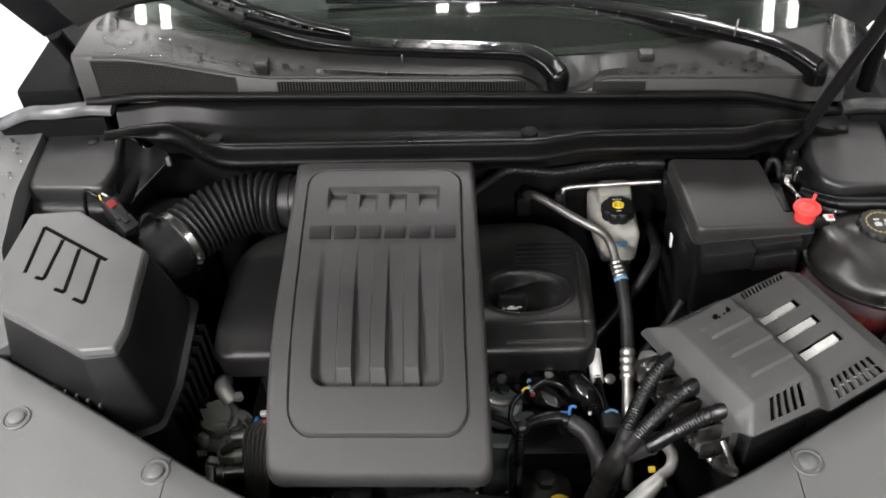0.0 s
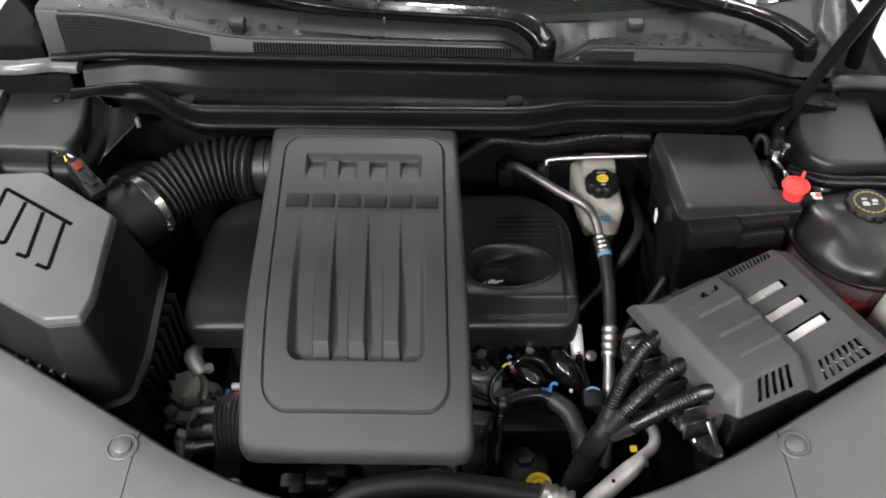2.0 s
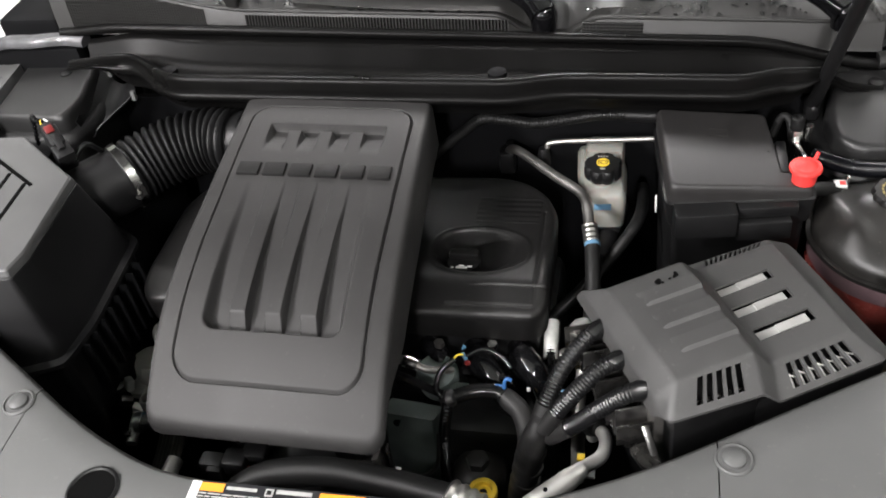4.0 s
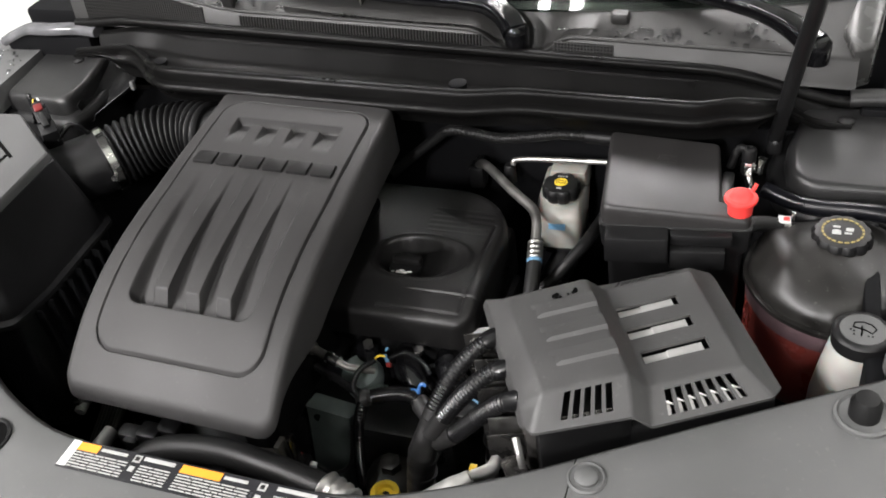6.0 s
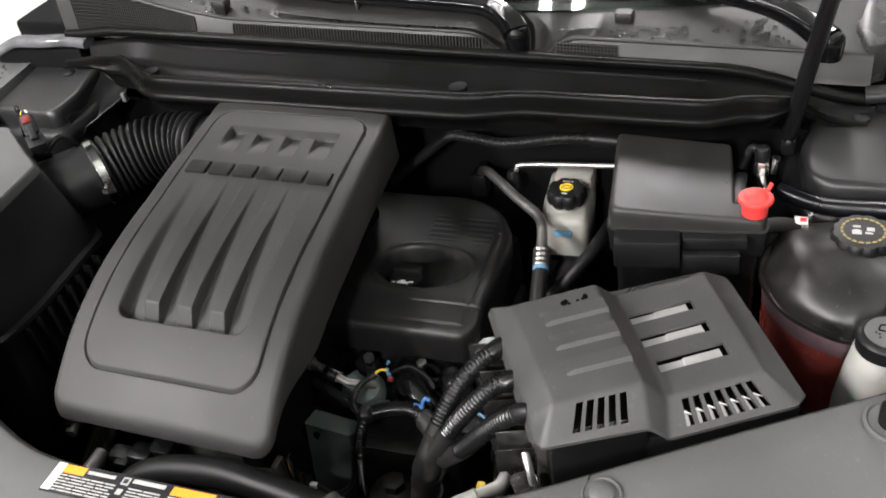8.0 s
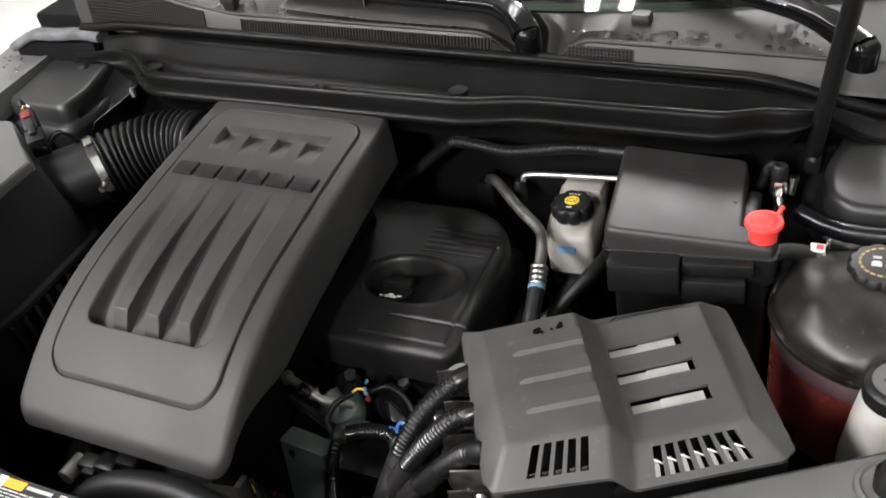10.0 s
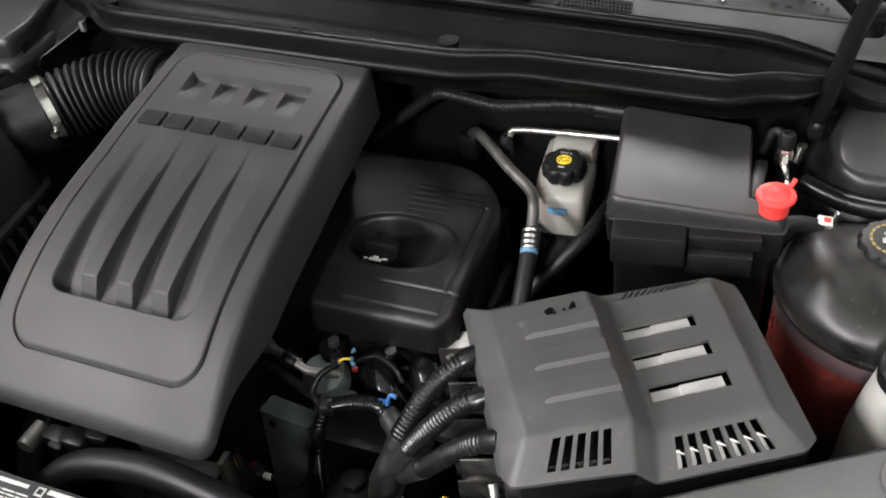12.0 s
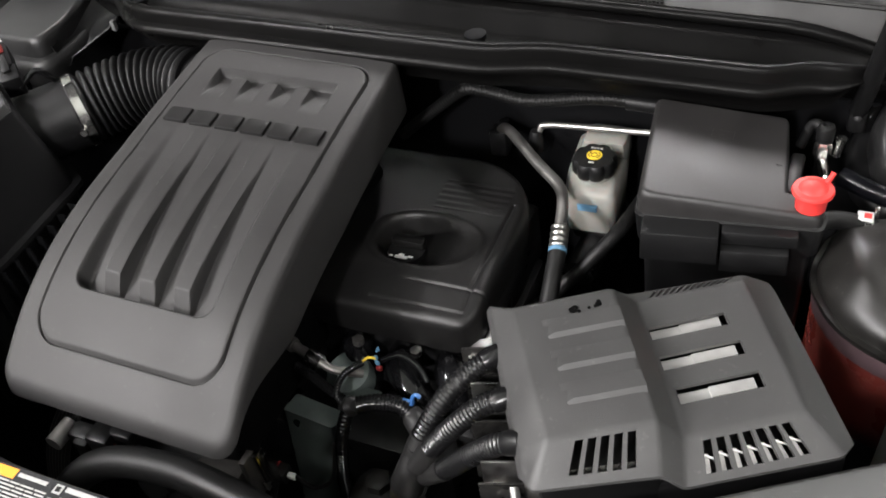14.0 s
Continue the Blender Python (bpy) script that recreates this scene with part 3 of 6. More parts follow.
drops = leaning(part("water_drops", bm, M_DROP, smooth=180.0))
tagged(drops, "clear water beads on the cowl and glass", "water drops", kind="stuff")


# wipers
def wiper(base, arm_pts, blade_pts, joint_at, slots_at, label):
    w = thing("windscreen_wiper", base, label, "wiper", "windscreen wipers")
    line = spline(arm_pts, 10)
    part("pivot_cap", lathe([(0.02, -0.022), (0.022, 0.0), (0.021, 0.01), (0.016, 0.016), (0.003, 0.018)], 28, Matrix.Translation(base)), M_ARM, w)
    part("arm", sweep(line, lambda i, d: 0.022 - 0.0055 * min(1, d / 0.1), 24, 0.7, 0.5), M_ARM, w, "glossy black wet wiper arm", smooth=60)
    bl = spline(blade_pts, 10)
    part("blade", sweep(bl, 0.0105, 10, 1.1), M_RUBBER, w)
    # the slotted spoiler: two rails and short bridges
    rail = [p + Vector((0, 0.006, 0.014)) for p in bl]
    part("spoiler", sweep([p + Vector((0, 0.014, 0.004)) for p in rail], 0.0055, 10, 0.8), M_ARM, w)
    part("spoiler", sweep([p + Vector((0, -0.008, -0.002)) for p in rail], 0.0075, 10, 0.8), M_ARM, w)
    for k in range(slots_at[0], slots_at[1], 2):
        part("bridge", sweep([rail[k] + Vector((0, -0.008, 0)), rail[k] + Vector((0, 0.014, 0.004))], 0.006, 8, 0.7), M_ARM, w)
    for piece in w.children:
        leaning(piece)
    part("joint", sweep([line[joint_at], line[joint_at + 1] * 0.2 + line[joint_at] * 0.8], 0.0172, 24, 0.71, 0.5), M_TARN, w, "thin metal joint band")
    leaning(w.children[-1])


wiper((0.158, 0.752, 1.062), [(0.158, 0.748, 1.068), (0.143, 0.763, 1.08), (0.118, 0.778, 1.09), (0.08, 0.786, 1.096), (-0.07, 0.79, 1.1), (-0.2, 0.797, 1.103), (-0.31, 0.815, 1.11), (-0.42, 0.85, 1.125)],
      [(-0.22, 0.808, 1.095), (-0.32, 0.83, 1.105), (-0.45, 0.87, 1.125), (-0.62, 0.94, 1.16)], 44, (8, 28), "black wet windscreen wiper parked across the cowl")
wiper((0.618, 0.74, 1.082), [(0.616, 0.737, 1.088), (0.585, 0.762, 1.1), (0.55, 0.785, 1.107), (0.487, 0.815, 1.112), (0.3, 0.875, 1.125), (0.15, 0.9, 1.132), (0.02, 0.905, 1.13)],
      [(0.44, 0.835, 1.105), (0.2, 0.885, 1.12), (0.0, 0.895, 1.122), (-0.27, 0.885, 1.118)], 30, (2, 16), "black wet windscreen wiper on the glass")

# strut covers beside the plenum
for s in (-1, 1):
    sc = thing("strut_cover", (s * 0.66, 0.6, 0.9), "black plastic cover over the suspension strut", "cover", "strut covers")
    plan = [(0.745, 0.55), (0.745, 0.735), (0.615, 0.735), (0.594, 0.63), (0.604, 0.57), (0.63, 0.55)] if s > 0 else [(-0.815, 0.578), (-0.815, 0.735), (-0.672, 0.732), (-0.652, 0.63), (-0.668, 0.57)]
    plan = round_poly(plan, 0.02, 7)
    skirt, top = loft([(grow(plan, 0.03), 0.82), (grow(plan, 0.026), 0.915), (grow(plan, 0.02), 0.925), (grow(plan, 0.012), 0.928)]), loft(
        [(grow(plan, 0.005), 0.9), (grow(plan, 0.002), 0.944), (plan, 0.952), (grow(plan, -0.002), 0.956), (grow(plan, -0.006), 0.9595), (grow(plan, -0.012), 0.96), (grow(plan, -0.03), 0.96)])
    for b_ in (skirt, top):
        for v in b_.verts:
            v.co.z += (v.co.y - 0.56) * 0.1 + (0.026 if s < 0 else -0.006)
    part("skirt", skirt, M_BLACK, sc)
    part("top", top, M_STRUT, sc, smooth=60)
    part("push_clip", lathe([(0.012, -0.004), (0.012, 0.003), (0.008, 0.006), (0.002, 0.0065)], 20, Matrix.Translation((0.672 if s > 0 else -0.72, 0.696, 0.968 if s > 0 else 0.998))), M_BLACK, sc)
    side = [(-0.822, 0.752), (-0.815, 0.55), (-0.8, 0.42), (-0.715, 0.235), (-0.78, 0.18), (-0.95, 0.36), (-0.95, 0.752)] if s < 0 else [(s * x, y) for x, y in ((0.77, 0.66), (0.8, 0.42), (0.715, 0.235), (0.78, 0.18), (0.9, 0.36), (0.9, 0.655))]
    sp = thing("wing_shield", (s * 0.8, 0.45, 0.9), "grey plastic wing shield with water drops", "trim panel", "wing shields")
    part("panel", prism(round_poly(side, 0.012), 0.88, 0.965, 0.008, top=lambda x, y: 0.955 + 0.04 * (y - 0.2) + (0.035 * smooth_step(0.25, 0.6, y) if x < 0 else 0.0)), M_SHIELD, sp)


# ---- front sight shield ----
def edge_y(x):
    """Rear edge of the front shield, a wide U."""
    a = abs(x)
    if a < 0.22:
        return -0.087 + 0.9 * max(0, a - 0.1) ** 2
    if a < 0.4:
        return -0.074 + 0.34 * (a - 0.22) + 0.78 * (a - 0.22) ** 2
    return 0.0125 + 0.62 * (a - 0.4) - 0.06 * (a - 0.4) ** 2


def shield(x0, x1, front):
    n = max(6, int((x1 - x0) / 0.02))
    rows = []
    for i in range(n + 1):
        x = x0 + (x1 - x0) * i / n
        ye = edge_y(x)
        rows.append([(x, ye - 0.003, 0.948), (x, ye - 0.009, 0.951), (x, ye - 0.05, 0.952),
                     (x, front + 0.12, 0.947), (x, front + 0.05, 0.935), (x, front, 0.9)])
    return thicken(skin(rows), 0.004)


for x0, x1, lab in ((-0.8, -0.4165, "side"), (-0.415, 0.415, "centre"), (0.4165, 0.8, "side")):
    sh = thing("sight_shield", ((x0 + x1) / 2, -0.1, 0.9), f"dark grey grained plastic radiator shield, {lab} panel", "trim panel", "radiator shields")
    part("panel", shield(x0, x1, -0.36), M_SHIELD, sh, smooth=35)
    lip = skin([[(x, edge_y(x) + 0.006, 0.918), (x, edge_y(x) + 0.003, 0.94), (x, edge_y(x), 0.9465), (x, edge_y(x) - 0.004, 0.9485)]
                for x in [x0 + (x1 - x0) * k / 24 for k in range(25)]])
    part("edge_lip", thicken(lip, 0.003), M_COVER, sh, "turned-down darker edge of the panel", smooth=60)
for px, py in ((-0.432, -0.004), (0.432, -0.004), (-0.66, 0.09), (0.2, -0.13), (-0.16, -0.2)):
    pc = thing("push_pin", (px, py, 0.952), "round dark plastic push pin in the shield", "push pin", "push pins")
    part("collar", lathe([(0.0205, -0.006), (0.0205, 0.0015), (0.0185, 0.003), (0.017, 0.001)], 28, Matrix.Translation((px, py, 0.952))), M_SHIELD, pc)
    part("head", lathe([(0.0125, -0.004), (0.0125, 0.005), (0.009, 0.0075), (0.002, 0.008)], 24, Matrix.Translation((px, py, 0.952))), M_SHIELD, pc)
stopper = thing("bonnet_stopper", (0.695, 0.145, 0.95), "black rubber bonnet stopper in a round recess", "bump stop")
part("recess", lathe([(0.03, -0.004), (0.03, 0.003), (0.027, 0.0045), (0.025, 0.002)], 32, Matrix.Translation((0.695, 0.14, 0.953))), M_SHIELD, stopper)
part("buffer", lathe([(0.016, -0.004), (0.016, 0.02), (0.012, 0.028), (0.002, 0.029)], 24, Matrix.Translation((0.695, 0.14, 0.953))), M_RUBBER, stopper)
hole = thing("latch_hole", (-0.271, -0.115, 0.95), "round opening in the shield, its dark depth painted on", "opening")
part("rim", lathe([(0.03, -0.004), (0.031, 0.0015), (0.028, 0.0022), (0.0262, 0.0005), (0.0262, -0.003)], 32, Matrix.Translation((-0.271, -0.115, 0.953))), M_BLACK, hole)
# Flat black disc on the uncut panel, painted for the hole's shade.
part("well", lathe([(0.0262, -0.001), (0.0262, 0.0003)], 32, Matrix.Translation((-0.271, -0.115, 0.953))), M_VOID, hole)


# ---- warning label on the shield ----
def label_row():
    lb = thing("warning_label", (0.02, -0.108, 0.952), "black and white warning sticker with orange headings", "label")
    rngl = random.Random(3)
    top, low = -0.0905, -0.129
    part("sticker", rbox(-0.155, 0.215, low, top, 0.9535, 0.955, 0), M_LABEL, lb)
    # White end field paints the glare on the glossy sticker.
    part("white_field", rbox(-0.1545, -0.1435, low + 0.002, top - 0.001, 0.955, 0.9554, 0), M_PAPER, lb)
    # (from, to, orange heading's length) of each block of print
    for x0, x1, head in ((-0.143, -0.07, 0.028), (-0.053, -0.012, 0.0), (-0.003, 0.088, 0.052), (0.118, 0.165, 0.0), (0.175, 0.211, 0.0)):
        if head:
            part("heading", rbox(x0, x0 + head, top - 0.0125, top - 0.002, 0.955, 0.9554, 0), M_ORANGE, lb, "orange heading bar")
            part("white_field", rbox(x0 + head + 0.003, x1 - 0.006, top - 0.0085, top - 0.0045, 0.955, 0.9554, 0), M_SILVERTXT, lb)
        else:
            part("white_field", rbox(x0, x1, top - 0.008, top - 0.003, 0.955, 0.9554, 0), M_SILVERTXT, lb)
        for r in range(6):
            y = top - 0.0155 - r * 0.0038
            x, segs = x0, []
            while x < x1 - 0.004:
                w = min(rngl.uniform(0.006, 0.022), x1 - x)
                segs.append(rbox(x, x + w, y - 0.0008, y + 0.0008, 0.955, 0.9554, 0))
                x += w + 0.0018
            part("print_line", merge(*segs), M_SILVERTXT, lb)
    for x0 in (-0.066, 0.096):
        part("pictogram", rbox(x0, x0 + 0.0095, top - 0.0125, top - 0.003, 0.955, 0.9554, 0), M_SILVERTXT, lb)
        part("pictogram_mark", rbox(x0 + 0.002, x0 + 0.0075, top - 0.0105, top - 0.005, 0.9554, 0.9557, 0), M_BLACK, lb)
        part("pictogram", rbox(x0 + 0.001, x0 + 0.008, top - 0.025, top - 0.018, 0.955, 0.9554, 0), M_SILVERTXT, lb)


label_row()


# ---- engine ----
engine = thing("engine", (-0.1, 0.35, 0.43), "dark metal engine block under the covers", "engine")
part("block", rbox(-0.4, 0.2, 0.17, 0.56, 0.43, 0.72, 0.02), M_DARK, engine)
part("cylinder_head", rbox(-0.38, 0.185, 0.3, 0.58, 0.7, 0.8, 0.012), M_DARK, engine)


def cover_top(x, y):
    """Height of the main engine cover with its grooves, ribs and recesses."""
    z = 0.87 + 0.143 * (1 - math.exp(-max(0.0, y - 0.022) / 0.12)) - 0.03 * (x + 0.15) + 0.07 * max(0.0, y - 0.33) + 0.013 * math.exp(-(y - 0.024) / 0.03)
    z -= 0.8 * max(0.0, abs(x + 0.15) - 0.1) ** 2
    # outer groove, open towards the back
    gx, gy0, gy1, r = 0.1295, 0.072, 0.545, 0.035
    qx, qy = abs(x + 0.15) - (gx - r), abs(y - (gy0 + gy1) / 2) - ((gy1 - gy0) / 2 - r)
    d = math.hypot(max(qx, 0), max(qy, 0)) + min(max(qx, qy), 0) - r
    z -= 0.0068 * math.exp(-(d / 0.0014) ** 2)
    if d > 0:
        z -= 0.002 * smooth_step(0, 0.004, d)
    # lower recess, deep at the front and running out at the back
    hx = 0.098
    ribs = (-0.05, 0.0, 0.049)
    k = x + 0.15
    if 0.129 < y < 0.4:
        depth = 0.021 * max(0.0, 1 - (max(y, 0.15) - 0.15) / 0.235) ** 1.15
        e = min(hx - abs(k), y - 0.131)
        cx_, cy_ = hx - 0.02 - abs(k), y - 0.151
        if cx_ < 0 and cy_ < 0:
            e = 0.02 - math.hypot(cx_, cy_)
        cut = depth * smooth_step(0.0, 0.011, e)
        if y > 0.138:
            # each rib ends in a slanted face at the front
            rise = min(1.0, (y - 0.138) / 0.019)
            for rx in ribs:
                if abs(k - rx) < 0.0145:
                    cut *= 1 - rise * (1 - smooth_step(0.0105, 0.0145, abs(k - rx)))
        z -= cut
    # upper recess
    if 0.436 < y < 0.503 and abs(k) < hx - 0.004:
        depth = 0.013 * smooth_step(0.438, 0.496, y) * smooth_step(0.503, 0.4985, y) * smooth_step(hx - 0.004, hx - 0.01, abs(k))
        for rx in ribs:
            if abs(k - rx) < 0.0135 and y < 0.487:
                depth *= smooth_step(0.0095, 0.0135, abs(k - rx))
        z -= depth
    return z


def cover_lean(x, y):
    """Sideways shear of the cover, fitted to the camera's view."""
    return x + 0.0115 - 0.026 * (y - 0.1)


def askew(bm):
    for v in bm.verts:
        v.co.x = cover_lean(v.co.x, v.co.y)
    return bm


cover = thing("engine_cover", (-0.15, 0.3, 0.8), "dark grey moulded plastic engine cover with ribbed recesses", "engine cover")
part("shell", askew(pad(-0.313, 0.011, 0.024, 0.588, 0.024, cover_top, 220, 380, 0.0105, 0.085, 0.001, width=lambda y: 1.0 - 0.045 * smooth_step(0.1, 0.56, y), foot=lambda x, y, z: z - 0.007 - 0.059 * smooth_step(0.05, 0.2, y), r_back=0.032)), M_COVER, cover, smooth=32)
# Near-black blocks added to paint the shade beneath the cover.
part("under_body", merge(rbox(-0.272, -0.028, 0.1, 0.53, 0.74, 0.88, 0.015), rbox(-0.27, -0.03, 0.24, 0.53, 0.86, 0.955, 0.015)), M_VOID, cover, "added black blocks for the dark under the cover")
for k in range(6):
    bx0, by0 = -0.267 + k * 0.0402, 0.387
    block = rbox(0, 0.034, 0, 0.0265, -0.003, 0.0042, 0.0014, Matrix.Translation((bx0, by0, cover_top(bx0 + 0.017, by0 + 0.013) - 0.001)) @ pose(0, 0, 0, 3))
    part("raised_badge", askew(block), M_BADGE, cover, "raised plain block badge, darkened for its letters' shadows")



def cam_top(x, y):
    """Height of the camshaft cover with the bowl round the oil filler."""
    z = 0.86 - 0.014 * smooth_step(0.35, 0.285, y)
    if x > -0.2:
        # a rounded bowl, deep round the cap and shallow towards the end
        q = (abs((x - 0.087) / 0.071) ** 2.5 + abs((y - 0.406) / (0.049 - 0.006 * smooth_step(0.08, 0.16, x))) ** 2.5) ** 0.4
        z -= (0.003 + 0.025 * smooth_step(0.15, 0.055, x)) * smooth_step(1.0, 0.72, q)
        z += 0.002 * math.exp(-((q - 1.06) / 0.06) ** 2)
        d = abs(y - 0.335)
        z -= 0.0024 * math.exp(-(d / 0.0018) ** 2) * smooth_step(0.075, 0.1, x)
        if y < 0.5 and x > 0.05:
            z -= 0.0022 * math.exp(-((x - 0.178) / 0.0022) ** 2) * smooth_step(0.3, 0.315, y) + 0.0018 * math.exp(-((y - 0.303) / 0.0022) ** 2) * smooth_step(0.182, 0.176, x)
        if 0.47 < y < 0.53 and 0.07 < x < 0.17:
            z += 0.0009 * (0.5 + 0.5 * math.cos((y - 0.47) / 0.012 * 2 * math.pi))
    return z


cam_cover = thing("camshaft_cover", (-0.1, 0.42, 0.78), "matt black plastic camshaft cover with an oil filler bowl", "engine cover")
part("shell", pad(-0.445, 0.199, 0.285, 0.59, 0.032, cam_top, 300, 190, 0.013, 0.04, -0.002, r_back=0.115), M_CAM, cam_cover, smooth=35)
cap = part("oil_cap", lathe([(0.026, -0.012), (0.027, 0.008), (0.0255, 0.012), (0.0, 0.0125)], 36, Matrix.Translation((0.062, 0.395, 0.834)), 12, 0.08, 0.026), M_BLACK, cam_cover, "black oil filler cap")
part("grip", merge(rbox(0.038, 0.086, 0.397, 0.412, 0.842, 0.858, 0.005), rbox(0.044, 0.08, 0.412, 0.417, 0.842, 0.853, 0.002)), M_CAM, cap)
part("oil_symbol", merge(rbox(0.052, 0.07, 0.376, 0.381, 0.8468, 0.8475, 0), rbox(0.07, 0.077, 0.38, 0.383, 0.8468, 0.8475, 0), rbox(0.056, 0.064, 0.382, 0.3845, 0.8468, 0.8475, 0), rbox(0.044, 0.049, 0.377, 0.38, 0.8468, 0.8475, 0)), M_PAPER, cap, "white oil can mark")

# ---- air intake ----
airbox = thing("air_filter_box", (-0.62, 0.28, 0.7), "black air filter housing with a grey slotted lid", "air filter box")
lid_plan = [(-0.755, 0.345), (-0.715, 0.243), (-0.567, 0.157), (-0.517, 0.161), (-0.511, 0.2), (-0.527, 0.368), (-0.668, 0.47), (-0.75, 0.465)]
body_plan = [(-0.77, 0.33), (-0.725, 0.19), (-0.54, 0.11), (-0.482, 0.135), (-0.476, 0.21), (-0.49, 0.385), (-0.655, 0.485), (-0.76, 0.475)]


bp = round_poly(body_plan, 0.012, 3)
lp = round_poly(lid_plan, 0.006, 3)
part("lower_body", loft([(grow(bp, -0.03), 0.6), (bp, 0.86), (grow(bp, 0.012), 0.862), (grow(bp, 0.012), 0.87), (bp, 0.872), (grow(bp, -0.004), 0.9), (grow(lp, 0.004), 1.004), (grow(lp, -0.006), 1.01)]), M_BOX, airbox, smooth=30)
lid = part("lid", loft([(grow(lp, 0.002), 1.002), (grow(lp, 0.003), 1.01), (lp, 1.0175), (grow(lp, -0.003), 1.02)]), M_LID, airbox, "grey plastic lid", smooth=25)


def strip(a, b, w, z0, z1):
    a, b = Vector((*a, 0)), Vector((*b, 0))
    d = (b - a).normalized()
    n = Vector((-d.y, d.x, 0)) * w / 2
    return prism([tuple((p)[:2]) for p in (a - n, b - n, b + n, a + n)], z0, z1, 0)


# No grooves are cut: black strips on the lid paint the slots' shade.
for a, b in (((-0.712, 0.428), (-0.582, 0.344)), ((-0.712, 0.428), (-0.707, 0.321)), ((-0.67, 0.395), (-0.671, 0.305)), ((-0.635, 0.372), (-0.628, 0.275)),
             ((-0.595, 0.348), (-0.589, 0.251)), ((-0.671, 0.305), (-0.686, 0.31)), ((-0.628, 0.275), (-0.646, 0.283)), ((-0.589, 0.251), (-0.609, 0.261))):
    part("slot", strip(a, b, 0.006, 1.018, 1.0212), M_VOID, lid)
for k in range(9):
    t = k / 8
    x, y = -0.72 + 0.165 * t, 0.196 - 0.07 * t
    part("clip", rbox(x - 0.003, x + 0.003, y - 0.004, y + 0.004, 0.922, 0.934, 0.002), M_TARN, airbox)
for k in range(8):
    part("fin", rbox(-0.478, -0.462, 0.17 + 0.025 * k, 0.174 + 0.025 * k, 0.76, 0.86, 0.001), M_BAY, airbox)
part("outlet", sweep(spline([(-0.615, 0.385, 0.925), (-0.565, 0.43, 0.93), (-0.52, 0.474, 0.934)], 8), 0.055, 28), M_BOX, airbox)

sensor = thing("air_flow_sensor", (-0.565, 0.42, 0.97), "black air flow sensor plug with a red locking tab", "sensor")
sm = Matrix.Translation((-0.585, 0.44, 1.022)) @ pose(0, 0, 0, 0, 25, -42)
part("plug_body", merge(rbox(-0.035, 0.008, -0.0115, 0.0115, -0.02, 0.02, 0.004, sm), rbox(0.004, 0.032, -0.014, 0.014, -0.026, 0.016, 0.003, sm), rbox(-0.044, -0.03, -0.009, 0.009, -0.012, 0.014, 0.003, sm)), M_BOX, sensor)
part("latch", rbox(-0.012, 0.02, -0.006, 0.006, 0.016, 0.0225, 0.002, sm), M_BLACK, sensor)
part("lock_tab", rbox(-0.03, -0.015, -0.008, 0.006, 0.02, 0.0235, 0.002, sm), M_DULLRED, sensor, "red locking tab")
for i, mm in enumerate((M_YELLOW, M_RUBBER, M_PAPER)):
    part("wire", tube([sm @ Vector((-0.034, -0.008 + 0.008 * i, 0.005)), sm @ Vector((-0.045, -0.006 + 0.006 * i, 0.008)), sm @ Vector((-0.056, -0.003 + 0.003 * i, 0.006))], 0.0013, 8), mm, sensor)
part("wire_fan", loft([([(sm @ Vector((a, b, 0)))[:2] for a, b in ((-0.033, -0.009), (-0.033, 0.007), (-0.05, 0.002), (-0.05, -0.003))], z) for z in (1.04, 1.043)]), M_FINEPRINT, sensor, "yellowish wire ends")
part("loom_sleeve", ribbed([sm @ Vector((-0.048, 0, 0.006)), (-0.632, 0.472, 1.05), (-0.652, 0.49, 1.045), (-0.668, 0.503, 1.02), (-0.676, 0.5, 0.98)], 0.0042, 0.008, 0.0016, 12), M_GLOSS, sensor)
part("back_cable", tube([sm @ Vector((0.03, 0.006, -0.01)), (-0.55, 0.455, 1.015), (-0.54, 0.47, 0.995), (-0.545, 0.5, 0.95)], 0.0045, 10), M_HOSE, sensor)

duct = thing("intake_hose", (-0.42, 0.52, 0.9), "black ribbed bellows intake hose between filter and engine", "hose")
dl = [(-0.525, 0.468, 0.934), (-0.488, 0.513, 0.939), (-0.44, 0.546, 0.946), (-0.388, 0.56, 0.95), (-0.34, 0.556, 0.952)]
line = even(spline(dl, 20), 0.0135 / 6)
wave = (0.0, 0.45, 0.9, 1.0, 0.9, 0.45)
part("bellows", sweep(line, lambda i, d: 0.047 + 0.0085 * wave[i % 6], 40), M_BELLOW, duct, smooth=60)
part("cuff", sweep(spline([(-0.35, 0.557, 0.952), (-0.31, 0.555, 0.952), (-0.27, 0.55, 0.95)], 6), 0.047, 32), M_BELLOW, duct)
part("cuff_band", sweep([Vector((-0.332, 0.556, 0.952)), Vector((-0.322, 0.5557, 0.952))], 0.0495, 32), M_BELLOW, duct)
clamp = thing("hose_clamp", (-0.5, 0.45, 0.95), "bright steel worm-drive hose clamp with its screw", "clamp")
cdir = Vector((0.035, 0.042, 0.003)).normalized()
cc = Vector((-0.517, 0.477, 0.934))
part("band", lathe([(0.0575, -0.0065), (0.0592, -0.0065), (0.0592, 0.0065), (0.0575, 0.0065)], 48, axis(cc, cdir)), M_STEEL, clamp)
sx = axis(cc, cdir)
part("screw_housing", rbox(0.053, 0.07, -0.012, 0.012, -0.006, 0.006, 0.002, sx @ pose(0, 0, 0, 0, 0, -20)), M_STEEL, clamp)
part("screw", lathe([(0.004, 0), (0.0055, 0.012), (0.0055, 0.016)], 14, axis((-0.475, 0.436, 0.934), (0.3, -0.6, 0.1))), M_STEEL, clamp)

